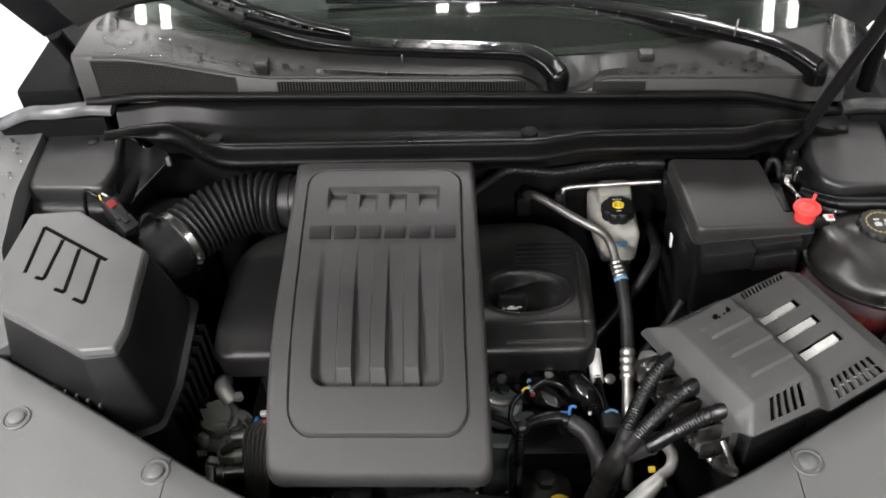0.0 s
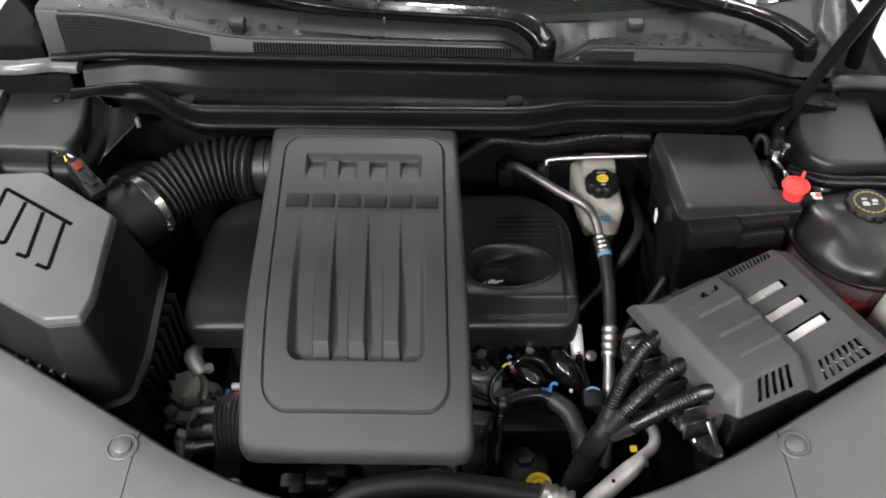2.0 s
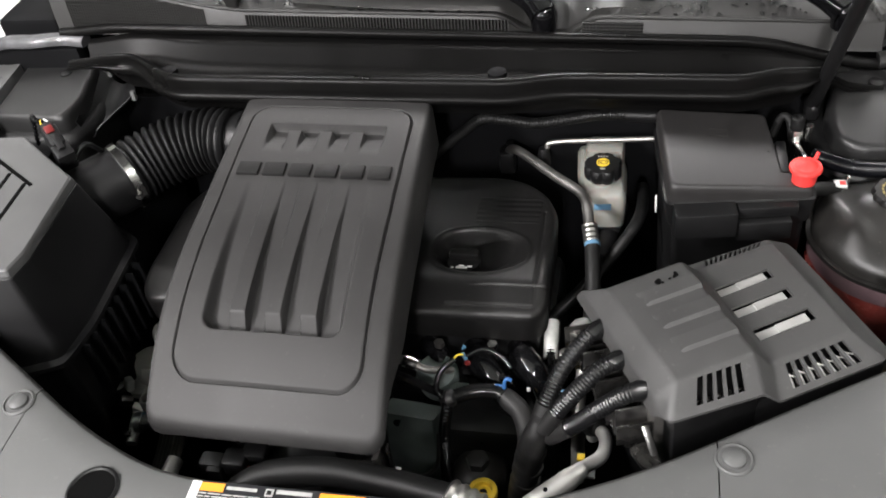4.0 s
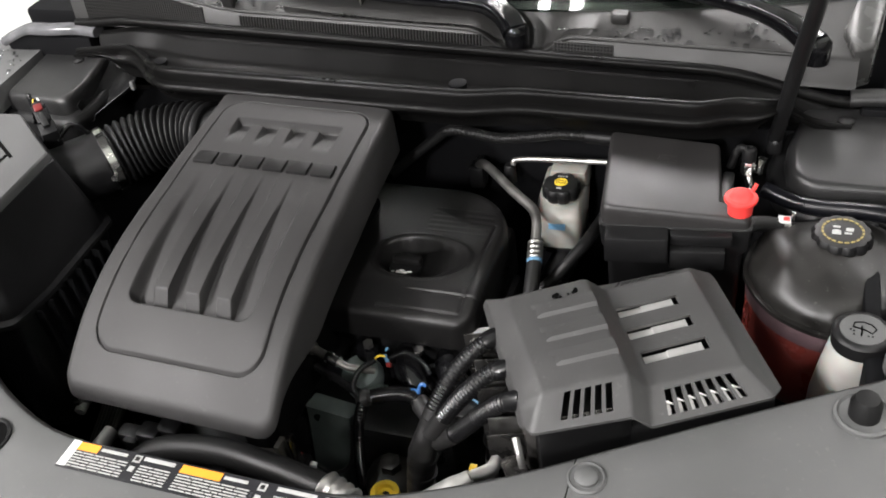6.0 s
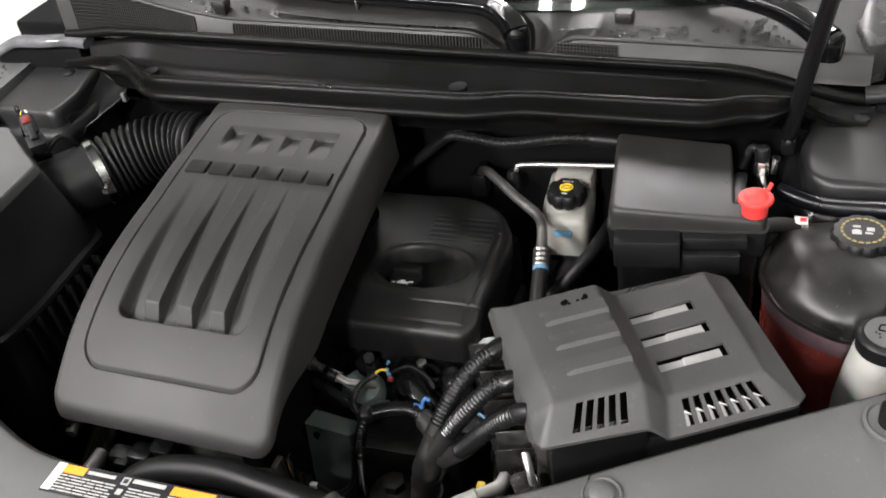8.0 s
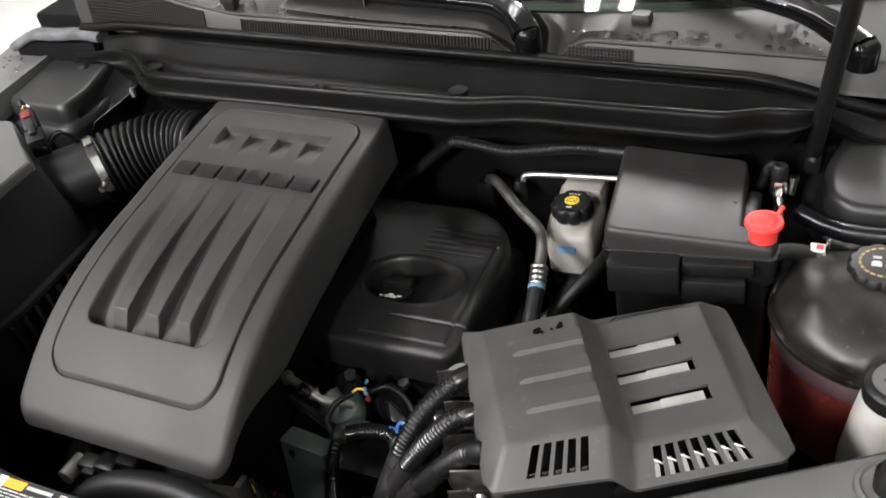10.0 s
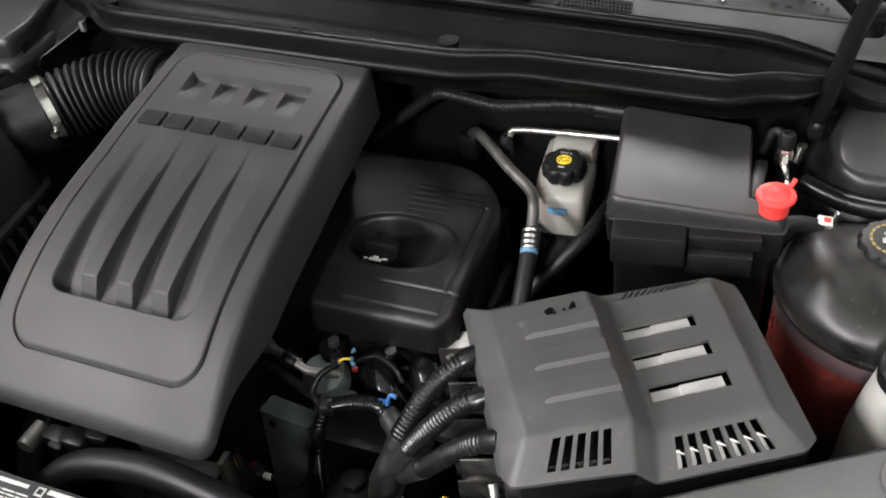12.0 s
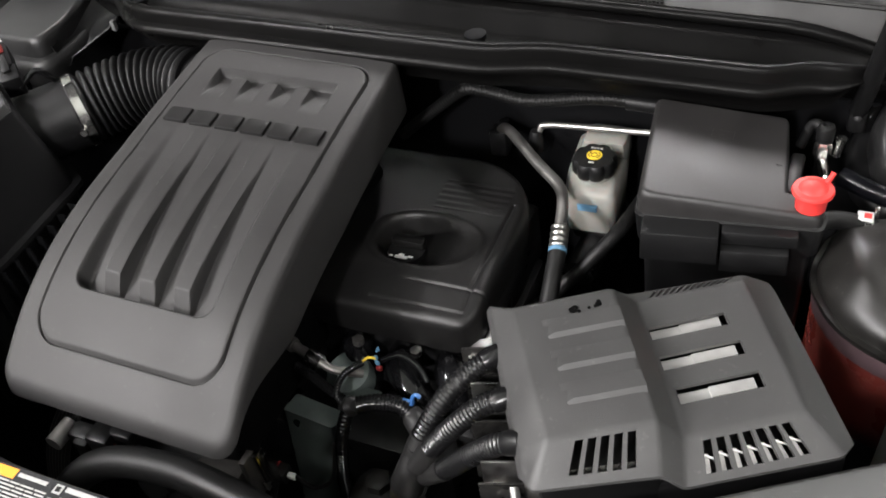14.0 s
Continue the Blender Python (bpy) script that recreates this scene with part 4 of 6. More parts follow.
# ---- battery box, terminal, brake fluid ----
battery = thing("battery_box", (0.44, 0.53, 0.7), "black plastic battery box with a removable lid", "battery box")
bl_plan = round_poly([(0.362, 0.417), (0.557, 0.437), (0.559, 0.463), (0.52, 0.461), (0.502, 0.608), (0.342, 0.6)], [0.014, 0.008, 0.003, 0.003, 0.01, 0.01])
part("base", loft([(grow(bl_plan, -0.014), 0.6), (grow(bl_plan, -0.008), 0.9), (grow(bl_plan, 0.0), 0.91), (grow(bl_plan, 0.004), 0.949), (grow(bl_plan, -0.002), 0.952)]), M_BLACK, battery, smooth=30)
def tray_lean(bm):
    """Tilts the lid up towards engine and firewall to fit the camera's view."""
    for v in bm.verts:
        v.co.z += 0.008 - 0.09 * (v.co.x - 0.36) + 0.02 * (v.co.y - 0.44)
    return bm


part("lid", tray_lean(loft([(bl_plan, 0.943), (grow(bl_plan, 0.0005), 0.962), (grow(bl_plan, -0.001), 0.969), (grow(bl_plan, -0.0035), 0.9732), (grow(bl_plan, -0.0065), 0.9746), (grow(bl_plan, -0.0085), 0.975), (grow(bl_plan, -0.0105), 0.975)])), M_BATLID, battery, "satin lid, its sheen partly painted as paler plastic")
part("rear_slope", prism(round_poly([(0.344, 0.602), (0.502, 0.61), (0.498, 0.66), (0.35, 0.65)], 0.005), 0.9, 0.95, 0.006, top=lambda x, y: 0.955 - 0.7 * (y - 0.6)), M_BLACK, battery)
fm = Matrix.Translation((0.36, 0.425, 0.925)) @ pose(0, 0, 0, 0, 0, 7)
part("front_panel", rbox(0.008, 0.093, -0.039, 0.02, -0.017, 0.025, 0.003, fm), M_BLACK, battery)
part("front_ledge", rbox(0.095, 0.176, -0.026, 0.02, 0.005, 0.023, 0.003, fm), M_BLACK, battery)
part("front_ledge", rbox(0.095, 0.168, -0.034, 0.02, -0.03, 0.002, 0.003, fm), M_BLACK, battery)
part("latch", rbox(0.512, 0.528, 0.475, 0.55, 0.89, 0.965, 0.004), M_BLACK, battery)
part("embossed_mark", tray_lean(merge(rbox(0.42, 0.446, 0.54, 0.5411, 0.9748, 0.9756, 0), rbox(0.42, 0.446, 0.556, 0.5571, 0.9748, 0.9756, 0), rbox(0.42, 0.4211, 0.54, 0.557, 0.9748, 0.9756, 0), rbox(0.445, 0.4461, 0.54, 0.557, 0.9748, 0.9756, 0), rbox(0.43, 0.436, 0.548, 0.5495, 0.9748, 0.9756, 0))), M_SATIN, battery)
part("embossed_mark", tray_lean(merge(rbox(0.499, 0.505, 0.512, 0.5132, 0.9748, 0.9756, 0), rbox(0.5015, 0.5027, 0.509, 0.519, 0.9748, 0.9756, 0))), M_SATIN, battery)
part("white_tag", rbox(0.3455, 0.3485, 0.508, 0.52, 0.856, 0.882, 0.0008), M_PAPER, battery, "small white paper tag")

jump = thing("jump_terminal", (0.547, 0.45, 0.95), "bright red cap over the remote positive terminal", "terminal cap")
jm = Matrix.Translation((0.5425, 0.451, 0.976)) @ Matrix.Scale(0.92, 4)
part("cap", lathe([(0.0172, -0.008), (0.0182, 0.006), (0.0192, 0.013), (0.0232, 0.014), (0.0238, 0.0165), (0.0226, 0.0195), (0.0165, 0.0205), (0.0125, 0.0245), (0.005, 0.0262), (0.001, 0.0265)], 40, jm), M_RED, jump, smooth=35)
part("tab", tube([(0.553, 0.464, 0.991), (0.557, 0.469, 0.995), (0.56, 0.474, 1.0)], 0.0028, 10), M_RED, jump)

valve = thing("service_valve", (0.555, 0.585, 0.9), "chromed refrigerant service valve with a black cap", "valve")
part("valve_body", lathe([(0.007, -0.08), (0.007, -0.026), (0.0105, -0.022), (0.0105, -0.004), (0.007, 0.002)], 6, Matrix.Translation((0.5445, 0.571, 0.968))), M_STEEL, valve)
part("black_cap", lathe([(0.0098, 0.0), (0.0102, 0.017), (0.009, 0.02), (0.0045, 0.021), (0.004, 0.018)], 12, Matrix.Translation((0.5445, 0.571, 0.971))), M_BLACK, valve)
part("pipe", tube([(0.5445, 0.571, 0.945), (0.548, 0.545, 0.95), (0.552, 0.51, 0.952), (0.545, 0.475, 0.93)], 0.0062, 14), M_STEEL, valve)
part("stem", lathe([(0.0045, 0), (0.0045, 0.02), (0.006, 0.021), (0.006, 0.026)], 14, axis((0.56, 0.572, 0.95), (0.1, 0.0, 1))), M_STEEL, valve)
part("black_hose", tube([(0.518, 0.61, 0.93), (0.528, 0.615, 0.96), (0.54, 0.605, 0.957), (0.545, 0.58, 0.91)], 0.006, 12), M_RUBBER, valve)

brake = thing("brake_fluid_tank", (0.266, 0.594, 0.77), "milky white brake fluid tank with a black cap", "fluid tank")
tank_plan = round_poly([(0.231, 0.546), (0.301, 0.551), (0.3, 0.63), (0.288, 0.69), (0.214, 0.692), (0.219, 0.61)], 0.014)
part("tank", loft([(grow(tank_plan, -0.012), 0.779), (grow(tank_plan, -0.005), 0.783), (grow(tank_plan, -0.003), 0.807), (tank_plan, 0.842), (grow(tank_plan, -0.006), 0.852), (grow(tank_plan, -0.014), 0.857)]), M_BRAKE, brake, smooth=50)
part("neck", lathe([(0.026, 0), (0.026, 0.02)], 24, Matrix.Translation((0.262, 0.594, 0.852))), M_BRAKE, brake)
part("rear_chamber", rbox(0.23, 0.295, 0.632, 0.682, 0.837, 0.88, 0.012), M_BRAKE, brake)
BC = Matrix.Translation((0.262, 0.594, 0.862))
bcap = part("cap", lathe([(0.029, 0), (0.031, 0.004), (0.031, 0.019), (0.028, 0.023), (0.015, 0.024), (0.001, 0.024)], 48, BC, 8, 0.12, 0.027), M_BLACK, brake, "black lobed screw cap")
part("warning_disc", lathe([(0.0105, 0), (0.0105, 0.0008)], 28, BC @ Matrix.Translation((0, 0, 0.024))), M_YELLOW, bcap, "yellow round warning mark")
part("disc_mark", merge(*[sweep([BC @ Vector((r * math.cos(a), r * math.sin(a), 0.0249)) for a in [a0 + 0.2 * k for k in range(n)]], 0.0006, 6) for r, a0, n in ((0.0042, 0.0, 33), (0.0075, -0.9, 10), (0.0075, 2.24, 10))]), M_BLACK, bcap, "black brake symbol")
part("print", merge(*[rbox(x, x + 0.0028, 0.0145, 0.0175, 0.0236, 0.0243, 0, BC) for x in (-0.0085, -0.0045, -0.0005, 0.0045)]), M_SILVERTXT, bcap)
part("print", rbox(-0.004, 0.004, -0.0175, -0.0142, 0.0236, 0.0243, 0, BC), M_SILVERTXT, bcap)
part("level_mark", rbox(0.25, 0.277, 0.5455, 0.5505, 0.826, 0.836, 0.0006), M_CYAN, brake, "pale blue level mark")
part("foot", rbox(0.238, 0.292, 0.556, 0.66, 0.765, 0.784, 0.006), M_BLACK, brake, "black rubber foot")
part("master_cylinder", tube([(0.28, 0.64, 0.76), (0.27, 0.56, 0.755), (0.262, 0.5, 0.75)], 0.022, 18), M_DARK, brake)

# ---- hoses and pipes behind the engine ----
rear = thing("heater_hose", (0.16, 0.64, 0.85), "black corrugated hose along the firewall", "hose")
part("sleeve", ribbed([(-0.055, 0.64, 0.84), (-0.02, 0.64, 0.872), (0.022, 0.64, 0.908), (0.062, 0.64, 0.938), (0.1, 0.64, 0.937), (0.15, 0.64, 0.93), (0.2, 0.64, 0.937), (0.25, 0.64, 0.946), (0.31, 0.64, 0.948)], 0.0092, 0.005, 0.0007), M_RUBBER, rear)
part("end_clip", sweep([Vector((0.295, 0.64, 0.947)), Vector((0.345, 0.64, 0.945))], 0.0115, 14), M_BLACK, rear)
rod = thing("vacuum_pipe", (0.24, 0.65, 0.86), "thin bright steel pipe across to the battery box", "pipe")
part("pipe", tube([(0.16, 0.648, 0.84), (0.165, 0.65, 0.872), (0.185, 0.652, 0.884), (0.32, 0.642, 0.898), (0.345, 0.64, 0.9)], 0.0045, 12), M_PIPE, rod)
part("fitting", lathe([(0.011, 0), (0.011, 0.018), (0.009, 0.03), (0.007, 0.034)], 16, Matrix.Translation((0.16, 0.648, 0.84))), M_BLACK, rod)

ac = thing("refrigerant_line", (0.24, 0.45, 0.75), "aluminium refrigerant line with crimped black hose", "pipe")
part("upper_pipe", tube([(0.092, 0.675, 0.83), (0.099, 0.671, 0.852), (0.12, 0.652, 0.862), (0.183, 0.586, 0.865), (0.228, 0.541, 0.867), (0.242, 0.51, 0.863), (0.2485, 0.472, 0.849)], 0.008, 18), M_PIPE, ac)
part("elbow_block", rbox(0.078, 0.106, 0.66, 0.69, 0.805, 0.85, 0.006), M_DARK, ac)
part("elbow_bolt", lathe([(0.0085, 0), (0.0085, 0.009), (0.005, 0.01)], 6, Matrix.Translation((0.098, 0.682, 0.85))), M_DARK, ac)


def crimp(a, b, r, parent):
    a, b = Vector(a), Vector(b)
    n = 24
    prof = [0, 1, 1, 0.35, 0.35, 1, 1, 0.35, 0.35, 1, 1, 0.35, 0.35, 1, 1, 0]
    ln = [a + (b - a) * (i / (len(prof) - 1)) for i in range(len(prof))]
    part("crimp_sleeve", sweep(ln, lambda i, d: r * (0.8 + 0.2 * prof[i]), n), M_PIPE, parent, "crimped aluminium ferrule", smooth=50)


crimp((0.2475, 0.48, 0.852), (0.253, 0.449, 0.8415), 0.0125, ac)
part("blue_ring", sweep([Vector((0.253, 0.449, 0.8415)), Vector((0.254, 0.4435, 0.8395))], 0.0122, 20), M_CYAN, ac, "pale blue ring")
part("hose", tube([(0.2535, 0.446, 0.8405), (0.2565, 0.412, 0.823), (0.258, 0.38, 0.803), (0.257, 0.35, 0.786), (0.255, 0.322, 0.774)], 0.0118, 18), M_RUBBER, ac)
crimp((0.256, 0.338, 0.781), (0.252, 0.29, 0.76), 0.0138, ac)
part("lower_pipe", tube([(0.2525, 0.297, 0.763), (0.25, 0.265, 0.748), (0.247, 0.235, 0.734), (0.247, 0.2, 0.7), (0.247, 0.17, 0.62)], 0.0098, 16), M_PIPE, ac)

for pts, r in (([(0.326, 0.64, 0.8), (0.327, 0.57, 0.828), (0.322, 0.51, 0.842), (0.305, 0.478, 0.83), (0.275, 0.45, 0.8), (0.235, 0.42, 0.765), (0.19, 0.39, 0.73)], 0.0095), ([(0.36, 0.43, 0.8), (0.33, 0.4, 0.77), (0.29, 0.36, 0.75), (0.25, 0.33, 0.7)], 0.007),
               ([(0.38, 0.41, 0.79), (0.34, 0.36, 0.76), (0.3, 0.33, 0.74)], 0.007)):
    hz = thing("rubber_hose", pts[0], "thin black rubber hose beside the battery box", "hose", "small hoses")
    part("hose", tube(pts, r, 12), M_RUBBER, hz)

# ---- coolant tank and washer bottle ----
coolant = thing("coolant_tank", (0.665, 0.43, 0.7), "smoked plastic coolant tank, half full of red coolant", "fluid tank")
ct = round_poly([(0.556, 0.42), (0.592, 0.355), (0.66, 0.322), (0.77, 0.35), (0.79, 0.48), (0.7, 0.55), (0.575, 0.515)], 0.05, 7)


def tilt_seam(bm):
    """The seam climbs towards the engine side."""
    for v in bm.verts:
        w = smooth_step(0.76, 0.866, v.co.z) * (1 - smooth_step(0.874, 0.932, v.co.z))
        v.co.z += w * (0.014 - 0.05 * (v.co.x - 0.63))
    return bm


part("lower_shell", tilt_seam(loft([(grow(ct, -0.03), 0.7), (grow(ct, -0.004), 0.73), (ct, 0.76), (ct, 0.8), (ct, 0.83), (ct, 0.842)])), M_COOLANT, coolant, "red coolant showing through the shell", smooth=60)
part("air_band", tilt_seam(loft([(grow(ct, 0.0008), 0.84), (grow(ct, 0.0012), 0.85), (grow(ct, 0.0008), 0.868)])), M_FOGGED, coolant, "hazy pinkish band above the coolant", smooth=60)
part("seam", tilt_seam(loft([(grow(ct, 0.001), 0.866), (grow(ct, 0.006), 0.867), (grow(ct, 0.006), 0.873), (grow(ct, 0.001), 0.874)])), M_TANK, coolant, smooth=30)


def dome(bm):
    """Moulded swells and hollows in the tank's top."""
    for v in bm.verts:
        if v.co.z > 0.885:
            w = smooth_step(0.885, 0.925, v.co.z)
            neck = math.exp(-(((v.co.x - 0.672) / 0.055) ** 2 + ((v.co.y - 0.455) / 0.05) ** 2))
            rib = math.exp(-((v.co.x + 0.35 * (v.co.y - 0.42) - 0.6) / 0.016) ** 2) * smooth_step(0.36, 0.4, v.co.y)
            v.co.z += w * (0.014 * neck + 0.008 * rib + 0.004 * math.sin(38 * v.co.x + 9) * math.sin(31 * v.co.y + 1))
    return bm


shrink = [(0.0, 0.87), (-0.002, 0.885), (-0.005, 0.895), (-0.01, 0.905), (-0.016, 0.913), (-0.023, 0.919), (-0.03, 0.923)] + [(-0.03 - 0.007 * k, 0.923 + 0.0105 * (1 - (1 - k / 10) ** 2)) for k in range(1, 11)]
part("upper_shell", dome(tilt_seam(loft([(grow(ct, d), z) for d, z in shrink]))), M_TANK, coolant, smooth=70)
part("filler_neck", lathe([(0.034, 0.0), (0.033, 0.03)], 28, Matrix.Translation((0.672, 0.453, 0.905))), M_TANK, coolant)
ccap = part("cap", lathe([(0.037, 0), (0.0385, 0.004), (0.0385, 0.024), (0.035, 0.029), (0.027, 0.03), (0.001, 0.03)], 60, Matrix.Translation((0.672, 0.453, 0.922)), 12, 0.07, 0.034), M_BLACK, coolant, "black knurled pressure cap with pale markings")
ring = lathe([(0.0235, 0), (0.0235, 0.0006), (0.0262, 0.0006), (0.0262, 0)], 80)
bmesh.ops.delete(ring, geom=[f_ for f_ in ring.faces if len(f_.verts) > 4 or (math.atan2(f_.calc_center_median().y, f_.calc_center_median().x) % 0.314) < 0.1], context="FACES")
part("warning_ring", moved(ring, Matrix.Translation((0.672, 0.453, 0.9522))), M_FINEPRINT, ccap, "yellow ring of fine print")
part("cap_symbol", moved(merge(rbox(0.673, 0.684, 0.444, 0.452, 0.963, 0.9636, 0), rbox(0.688, 0.697, 0.446, 0.449, 0.963, 0.9636, 0), rbox(0.69, 0.699, 0.452, 0.459, 0.963, 0.9636, 0), rbox(0.674, 0.683, 0.458, 0.462, 0.963, 0.9636, 0), rbox(0.675, 0.682, 0.452, 0.4535, 0.963, 0.9636, 0)), Matrix.Translation((-0.014, 0.001, -0.011))), M_SILVERTXT, ccap)
ovh = thing("overflow_hose", (0.6, 0.5, 0.92), "black hose with a sprung clamp and white-red tag", "hose")
part("hose", tube([(0.55, 0.468, 0.93), (0.569, 0.478, 0.932), (0.601, 0.49, 0.92), (0.637, 0.494, 0.902), (0.657, 0.484, 0.88)], 0.0105, 12), M_RUBBER, ovh)
hm = axis((0.6, 0.491, 0.9205), (0.85, 0.3, -0.35))
part("spring_clamp", lathe([(0.0106, -0.005), (0.012, -0.005), (0.012, 0.005), (0.0106, 0.005)], 20, hm), M_STEEL, ovh)
OFF = Matrix.Translation((-0.003, 0.004, -0.018))
part("tag", rbox(0.595, 0.612, 0.479, 0.494, 0.949, 0.9525, 0.001, OFF), M_PAPER, ovh, "white printed tag")
part("tag_stripe", rbox(0.602, 0.61, 0.482, 0.49, 0.9525, 0.9533, 0, OFF), M_RED, ovh)
part("print_mark", rbox(0.582, 0.592, 0.476, 0.486, 0.95, 0.951, 0, OFF), M_SILVERTXT, ovh)
part("clamp_ear", rbox(0.612, 0.617, 0.493, 0.5, 0.935, 0.957, 0.001, OFF), M_STEEL, ovh)
part("long_hose", tube([(0.57, 0.56, 0.93), (0.63, 0.53, 0.93), (0.72, 0.5, 0.95), (0.78, 0.49, 0.94)], 0.012, 12), M_PAINT, ovh)

washer = thing("washer_bottle", (0.695, 0.29, 0.7), "white washer fluid filler neck with a black cap", "fluid bottle")
part("neck", lathe([(0.05, -0.2), (0.047, -0.1), (0.04, -0.045), (0.034, -0.01), (0.03, 0.0)], 32, Matrix.Translation((0.697, 0.283, 0.928))), M_WHITE, washer)
wcap = part("cap", lathe([(0.033, -0.012), (0.034, 0.0), (0.034, 0.008), (0.031, 0.0115), (0.026, 0.0125), (0.025, 0.0115), (0.001, 0.0115)], 36, Matrix.Translation((0.697, 0.283, 0.93))), M_BLACK, washer, "black flip cap")
part("cap_face", lathe([(0.026, 0), (0.026, 0.0006), (0.025, 0.001)], 36, Matrix.Translation((0.697, 0.283, 0.9415))), M_SHIELD, wcap, "grey printed face of the cap")
wm = Matrix.Translation((0.697, 0.283, 0.9428)) @ pose(0, 0, 0, 0, 0, -20)
fan = [(-0.011, -0.002), (-0.012, 0.006), (-0.004, 0.011), (0.006, 0.011), (0.013, 0.006), (0.011, -0.003), (0.004, -0.001), (-0.004, -0.001), (-0.011, -0.002)]
part("spray_symbol", sweep([wm @ Vector((x, y, 0)) for x, y in fan], 0.0009, 6), M_VOID, wcap, "black windscreen symbol")
part("spray_symbol", sweep([wm @ Vector((x, y, 0)) for x, y in ((0.002, -0.012), (0.0, -0.004), (-0.003, 0.004))], 0.0009, 6), M_VOID, wcap)
for x, y in ((-0.008, -0.008), (-0.012, -0.007), (-0.006, -0.013), (0.009, -0.009), (0.013, -0.007)):
    part("spray_dot", lathe([(0.0011, 0), (0.0011, 0.0006)], 8, wm @ Matrix.Translation((x, y, -0.0003))), M_VOID, wcap)


# ---- engine control module with its vented cover ----
MOD = Matrix.Translation((0.344, 0.05, 0)) @ pose(0, 0, 0, 0, 0, 27)


def mp(u, v, z):
    return MOD @ Vector((u, v, z))


module = thing("control_module", (0.46, 0.2, 0.8), "grey vented plastic cover over the aluminium engine control module", "control module")


C = {"lf": (0.029, -0.001, 0.996), "lr": (0.125, 0.001, 0.998), "lrb": (0.122, 0.165, 0.996), "llb": (0.02, 0.16, 0.994),
     "rl": (0.148, -0.001, 0.97), "rr": (0.26, 0.012, 0.964), "rrb": (0.26, 0.18, 0.964), "rlb": (0.146, 0.168, 0.968),
     "bl": (0.01, -0.03, 0.967), "bm": (0.12, -0.034, 0.968), "bn": (0.14, -0.036, 0.948), "br": (0.281, -0.025, 0.943), "be": (0.295, -0.013, 0.942),
     "bb": (0.294, 0.192, 0.938), "sf": (0.004, 0.002, 0.974), "sb": (0.0, 0.196, 0.967), "sl": (0.004, -0.014, 0.964), "so": (0.001, -0.004, 0.952), "sp": (-0.004, 0.204, 0.951),
     "ba": (0.022, 0.186, 0.964), "bc": (0.12, 0.188, 0.966), "bd": (0.146, 0.196, 0.95), "bx": (0.268, 0.204, 0.945)}
P = {k: mp(*c) for k, c in C.items()}


def on_face(ks, u, v, lift=0.0):
    """A point on the face between four named corners, lifted off it."""
    a, b, c, d = (P[k] for k in ks)
    n = (b - a).cross(d - a).normalized()
    return a * (1 - u) * (1 - v) + b * u * (1 - v) + c * u * v + d * (1 - u) * v + n * lift


def slab(ks, u0, u1, v0, v1, lo, hi, lean=0.0):
    """A bar lying on a face from height lo to hi; lean shifts its upper end sideways."""
    bm = bmesh.new()
    v = [bm.verts.new(on_face(ks, u + (lean if q == v1 else 0), q, z)) for z in (lo, hi) for u, q in ((u0, v0), (u1, v0), (u1, v1), (u0, v1))]
    for f_ in ((3, 2, 1, 0), (4, 5, 6, 7), (0, 1, 5, 4), (1, 2, 6, 5), (2, 3, 7, 6), (3, 0, 4, 7)):
        bm.faces.new([v[i] for i in f_])
    return bm


def wedge(ks, u0, u1, v0, v1, v2, h):
    """A panel whose front edge rises steeply and whose back runs out flush."""
    bm = bmesh.new()
    rows = [[bm.verts.new(on_face(ks, u, q, z)) for q, z in ((v0, -0.002), (v1, h), (v2, 0.0006), (v2, -0.002))] for u in (u0, u0 + 0.09, u1)]
    rows[0][1].co = on_face(ks, u0, v1, -0.001)
    for a, b in zip(rows, rows[1:]):
        for i in range(4):
            bm.faces.new((a[i], b[i], b[(i + 1) % 4], a[(i + 1) % 4]))
    bm.faces.new(rows[0])
    bm.faces.new(rows[-1][::-1])
    return bm


def slots(n, u0, u1, v0, v1, w):
    return [(u0 + i * (u1 - u0 - w) / (n - 1), u0 + i * (u1 - u0 - w) / (n - 1) + w, v0, v1) for i in range(n)]


DECK_L, DECK_R, FRONT_L, FRONT_R = ("lf", "lr", "lrb", "llb"), ("rl", "rr", "rrb", "rlb"), ("bl", "bm", "lr", "lf"), ("bn", "br", "rr", "rl")
BACK_L, BACK_R = ("lrb", "llb", "ba", "bc"), ("rrb", "rlb", "bd", "bx")
deck_slots = [(0.068, 0.78, 0.205, 0.318), (0.03, 0.74, 0.45, 0.552), (0.025, 0.705, 0.68, 0.775)]
CUTS = [(DECK_R, s_) for s_ in deck_slots] + [(FRONT_L, s_) for s_ in slots(5, 0.27, 0.81, 0.2, 0.88, 0.076)] + [(FRONT_R, s_) for s_ in slots(7, 0.145, 0.83, 0.18, 0.86, 0.07)] \
    + [(BACK_L, s_) for s_ in slots(10, 0.12, 0.75, 0.1, 0.9, 0.034)] + [(BACK_R, s_) for s_ in slots(12, 0.18, 0.88, 0.1, 0.9, 0.032)]
bm = bmesh.new()
V = {k: bm.verts.new(p) for k, p in P.items()}
